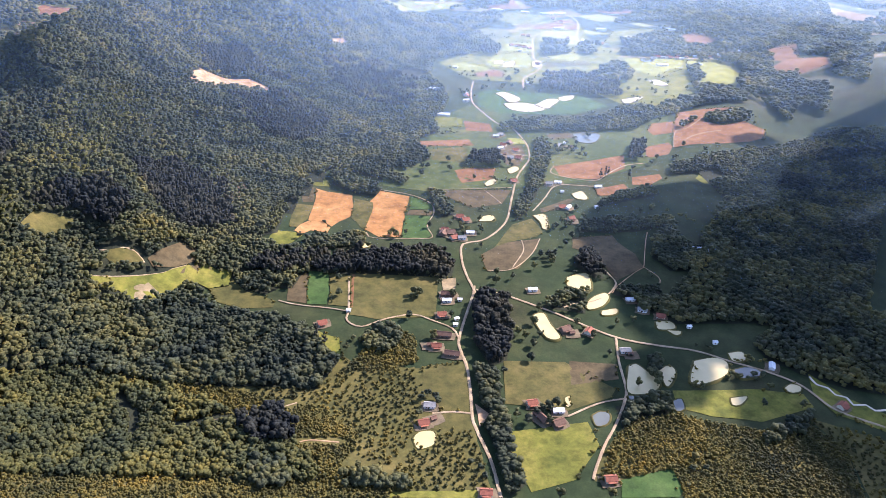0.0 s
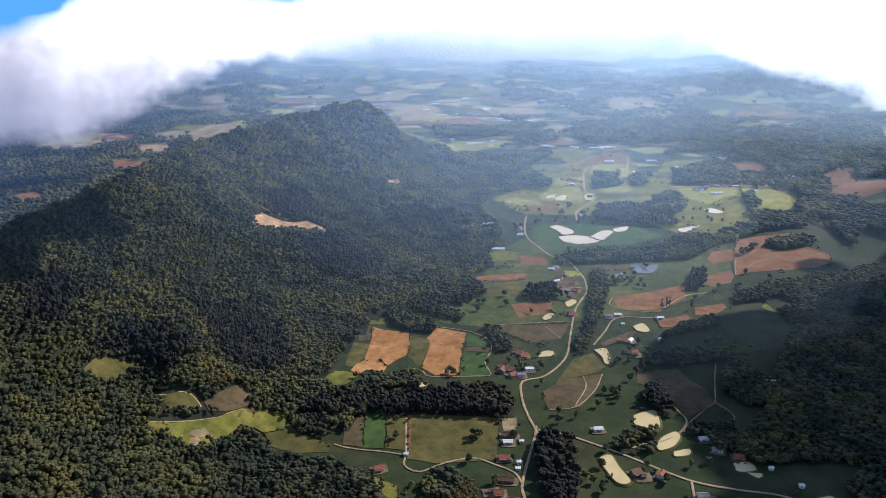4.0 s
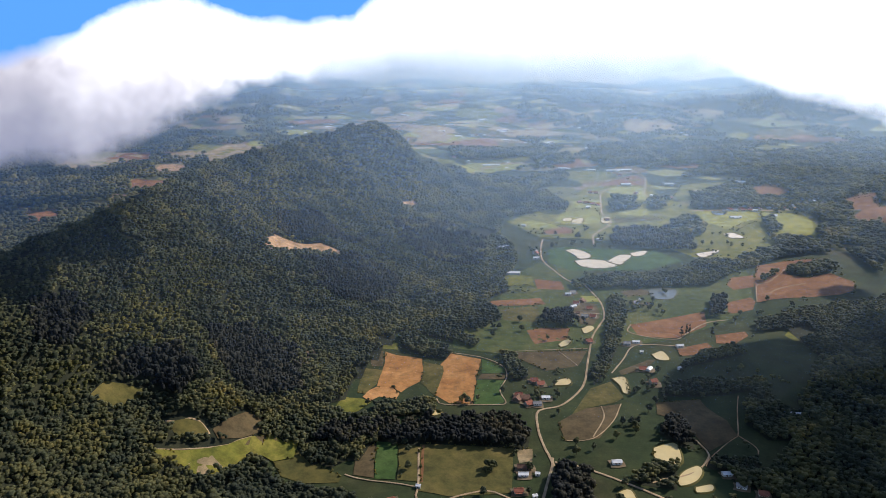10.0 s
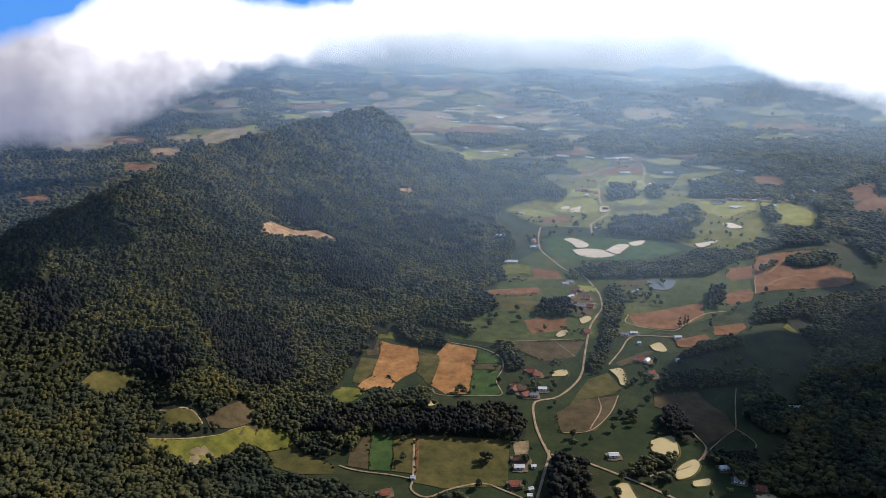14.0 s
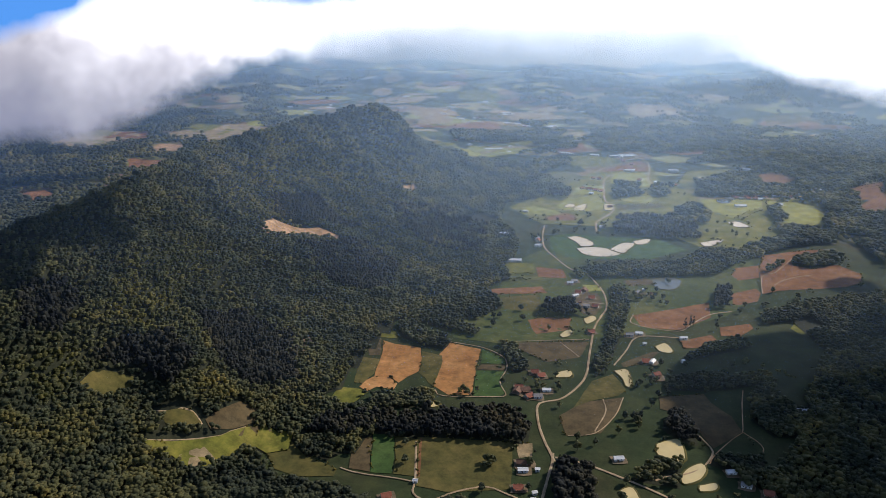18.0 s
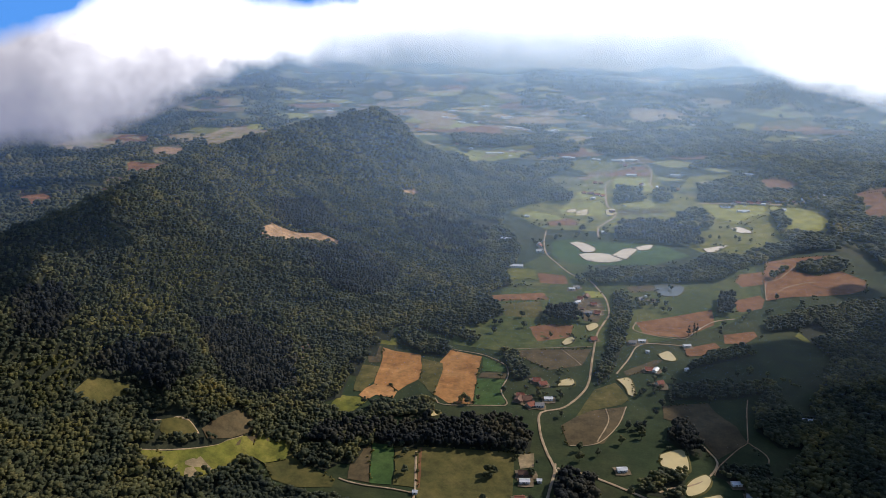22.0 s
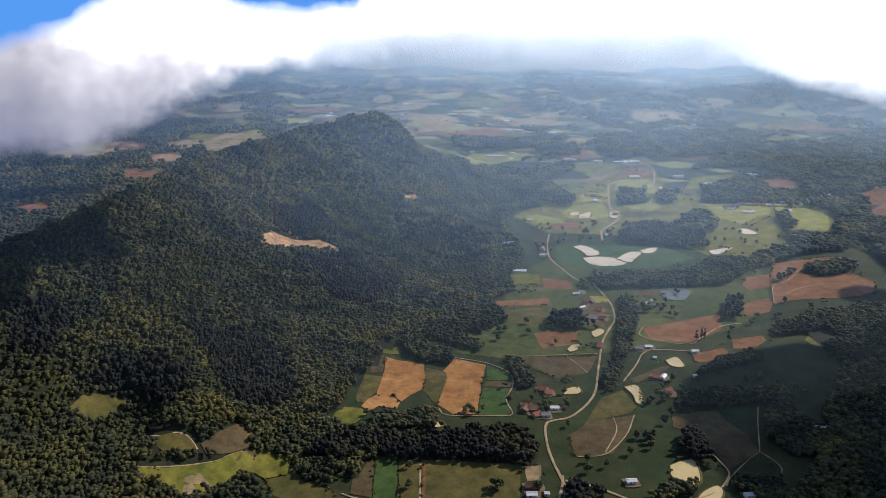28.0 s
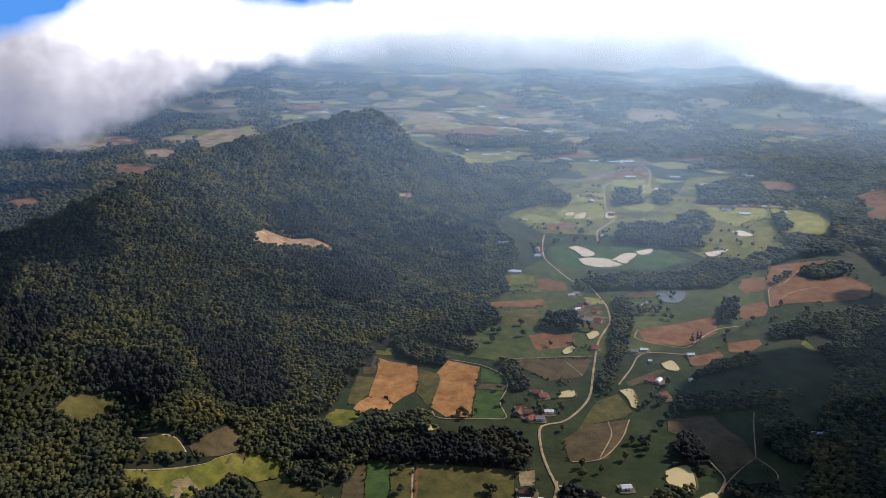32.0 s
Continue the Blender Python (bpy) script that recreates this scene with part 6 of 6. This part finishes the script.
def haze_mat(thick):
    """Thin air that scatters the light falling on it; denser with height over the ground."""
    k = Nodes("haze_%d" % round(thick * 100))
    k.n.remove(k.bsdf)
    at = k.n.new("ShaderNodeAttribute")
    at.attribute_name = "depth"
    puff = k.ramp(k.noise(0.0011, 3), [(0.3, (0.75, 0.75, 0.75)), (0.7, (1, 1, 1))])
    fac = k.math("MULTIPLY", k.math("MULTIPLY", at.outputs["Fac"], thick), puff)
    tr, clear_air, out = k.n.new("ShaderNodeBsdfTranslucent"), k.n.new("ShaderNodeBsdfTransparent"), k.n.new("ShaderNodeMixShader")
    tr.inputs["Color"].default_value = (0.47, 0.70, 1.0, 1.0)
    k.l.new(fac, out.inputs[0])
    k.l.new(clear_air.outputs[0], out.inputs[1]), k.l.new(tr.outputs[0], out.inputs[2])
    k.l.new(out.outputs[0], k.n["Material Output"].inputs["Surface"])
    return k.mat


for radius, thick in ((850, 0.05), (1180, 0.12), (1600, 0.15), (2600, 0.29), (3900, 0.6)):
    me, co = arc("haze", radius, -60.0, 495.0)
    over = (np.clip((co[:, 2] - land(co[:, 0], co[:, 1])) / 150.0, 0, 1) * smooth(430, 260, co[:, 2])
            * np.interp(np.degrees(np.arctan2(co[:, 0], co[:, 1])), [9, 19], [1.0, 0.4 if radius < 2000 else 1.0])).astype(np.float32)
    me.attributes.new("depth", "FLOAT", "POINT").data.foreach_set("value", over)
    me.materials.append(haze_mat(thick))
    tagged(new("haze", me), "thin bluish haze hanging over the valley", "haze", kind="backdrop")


CLOUD_GLOW = 2.1
# each bank of cloud: bearing in degrees with the slope of its lower edge, the softness of that edge, its upper edge, and its density
FAR_LOW = [(-40, -0.085), (-21, -0.085), (-14, -0.080), (-7, -0.076), (11, -0.070), (15.6, -0.072), (20.6, -0.09), (26, -0.10)]
FAR_SOFT = [(-40, 0.026), (-12, 0.035), (-4, 0.055), (12, 0.06), (16, 0.035), (26, 0.045)]
FAR_TOP = [(-40, -0.050), (-34.5, -0.040), (-32.5, -0.030), (-30, -0.012), (-28, 0.006), (-24, 0.03), (-19, 0.0), (-12, 0.0), (-9, 0.040), (26, 0.045)]
WEST_LOW = [(-40, -0.172), (-30, -0.168), (-27, -0.150), (-25, -0.128), (-21, -0.098), (-17, -0.084), (-10, -0.07)]
WEST_SOFT = [(-40, 0.026), (-12, 0.026)]
WEST_DENSE = [(-40, 1.0), (-19, 1.0), (-13.5, 0.0)]
EAST_LOW = [(10, -0.066), (15.6, -0.074), (20.6, -0.104), (26, -0.138), (36, -0.17)]
EAST_SOFT = [(10, 0.03), (26, 0.04)]
EAST_DENSE = [(12, 0.0), (15.5, 1.0), (36, 1.0)]


def cloud_mat(name, lower, softness, upper=None, dense=None, ceiling=None):
    """White cumulus with ragged soft edges; its glow carries sunlit tops and grey shade underneath, and sky blue
    painted past its upper edge.
    """
    k = Nodes(name)
    k.n.remove(k.bsdf)
    sep = k.n.new("ShaderNodeSeparateXYZ")
    k.l.new(k.geo.outputs["Position"], sep.inputs[0])
    bear = k.math("MULTIPLY", k.math("ARCTAN2", sep.outputs[0], sep.outputs[1]), 57.2958)
    pos = k.math("DIVIDE", k.math("ADD", bear, 40.0), 80.0)                     # -40..40 degrees
    dist = k.math("SQRT", k.math("ADD", k.math("MULTIPLY", sep.outputs[0], sep.outputs[0]), k.math("MULTIPLY", sep.outputs[1], sep.outputs[1])))
    rise = k.math("DIVIDE", k.math("SUBTRACT", sep.outputs[2], 465.0), dist)    # slope seen from the air
    flat = k.n.new("ShaderNodeCombineXYZ")
    k.l.new(k.math("MULTIPLY", bear, 37.0), flat.inputs[0]), k.l.new(k.math("MULTIPLY", rise, 2120.0), flat.inputs[1])

    def billow(scale, detail, rough):
        t = k.n.new("ShaderNodeTexNoise")
        t.inputs["Scale"].default_value, t.inputs["Detail"].default_value, t.inputs["Roughness"].default_value = scale, detail, rough
        k.l.new(flat.outputs[0], t.inputs["Vector"])
        return k.math("SUBTRACT", t.outputs["Fac"], 0.5)

    big, small = billow(0.0042, 6, 0.55), billow(0.020, 5, 0.6)
    wob = k.math("ADD", k.math("MULTIPLY", big, 0.060), k.math("MULTIPLY", small, 0.020))

    def profile(pts):
        g = k.ramp(pos, [((b + 40) / 80.0, ((v + 0.25) / 1.3,) * 3) for b, v in pts])
        return k.math("SUBTRACT", k.math("MULTIPLY", g, 1.3), 0.25)

    low, soft = profile(lower), profile(softness)
    up = k.math("SUBTRACT", k.math("ADD", rise, wob), low)
    fill = k.math("SMOOTH_MIN", k.math("MAXIMUM", k.math("DIVIDE", up, soft), 0.0), 1.0, 0.3)
    east = k.math("MULTIPLY", k.math("MAXIMUM", k.math("ADD", bear, 33.0), 0.0), 0.045)
    rough = k.math("ADD", k.math("MULTIPLY", big, 0.40), k.math("MULTIPLY", small, 0.22))
    lit = k.math("ADD", k.math("MULTIPLY", up, 4.4), k.math("ADD", rough, east))
    shade = k.ramp(lit, [(0.0, (0.175, 0.18, 0.225)), (0.15, (0.20, 0.20, 0.235)), (0.41, (0.31, 0.305, 0.33)), (0.60, (0.50, 0.495, 0.515)), (0.85, (1.0, 1.0, 1.0))])
    em, clear_air, out = k.n.new("ShaderNodeEmission"), k.n.new("ShaderNodeBsdfTransparent"), k.n.new("ShaderNodeMixShader")
    tone = shade
    if upper:
        top = k.math("SUBTRACT", profile(upper), k.math("ADD", rise, k.math("MULTIPLY", wob, 0.6)))
        roof = k.math("MINIMUM", k.math("MAXIMUM", k.math("DIVIDE", top, 0.022), 0.0), 1.0)
        tone = k.mix(roof, (0.055, 0.19, 0.48), shade)
    if dense:
        fill = k.math("MULTIPLY", fill, profile(dense))
    if ceiling:     # thins out upwards
        fill = k.math("MULTIPLY", fill, k.math("MINIMUM", k.math("MAXIMUM", k.math("DIVIDE", k.math("SUBTRACT", ceiling, k.math("ADD", rise, wob)), 0.025), 0.0), 1.0))
    k.l.new(tone, em.inputs["Color"])
    em.inputs["Strength"].default_value = CLOUD_GLOW
    k.l.new(fill, out.inputs[0]), k.l.new(clear_air.outputs[0], out.inputs[1]), k.l.new(em.outputs[0], out.inputs[2])
    k.l.new(out.outputs[0], k.n["Material Output"].inputs["Surface"])
    return k.mat


for radius, lo, hi, wide, skin in ((4600.0, 0.0, 720.0, (-54.0, 42.0), cloud_mat("far_cloud", FAR_LOW, FAR_SOFT, FAR_TOP)),
                                   (2250.0, 60.0, 600.0, (-54.0, -13.0), cloud_mat("west_cloud", WEST_LOW, WEST_SOFT, FAR_TOP, WEST_DENSE)),
                                   (3500.0, -100.0, 330.0, (12.0, 38.0), cloud_mat("east_cloud", EAST_LOW, EAST_SOFT, None, EAST_DENSE, -0.045))):
    me, _ = arc("cloud_bank", radius, lo, hi, 96, 16, wide)
    me.materials.append(skin)
    tagged(new("cloud_bank", me), "bank of bright white cloud with grey ragged underside", "cloud", kind="backdrop")


# ---- unseen cumulus added to shade the valley's sides ----
CLOUD_WHITE = plain("cumulus", (0.82, 0.82, 0.84), 1.0, 0.05, 0.01)


def cumulus(x, y, z, wide, deep, seed):
    """A flat-bottomed heap of rounded billows."""
    rng = np.random.RandomState(seed)
    co, fa = BALLS[2]
    cos, fas, at = [], [], 0
    for j in range(34):
        u, v = rng.normal(0, 0.42, 2)
        r = rng.uniform(0.16, 0.34) * min(wide, deep) * max(0.35, 1 - 0.6 * math.hypot(u, v))
        c = co * (1 + rng.uniform(-0.12, 0.12, len(co)))[:, None] * r
        c[:, 2] = np.maximum(c[:, 2], -0.18 * r)
        cos.append(c + np.array([u * wide / 2, v * deep / 2, 0.0]))
        fas.append(fa + at)
        at += len(co)
    me = sheet("cumulus_cloud", np.concatenate(cos), np.concatenate(fas))
    me.materials.append(CLOUD_WHITE)
    ob = tagged(new("cumulus_cloud", me), "unseen heaped cumulus cloud added to cast shade on the slopes", "cloud", "drifting clouds", "backdrop")
    ob.location = (x, y, z)


# out of view; each is placed by where its shadow should fall
cumulus(1215, 1310, 640, 660, 740, 1)
cumulus(-60, 1310, 700, 280, 480, 3)
cumulus(1430, 1620, 660, 460, 520, 2)
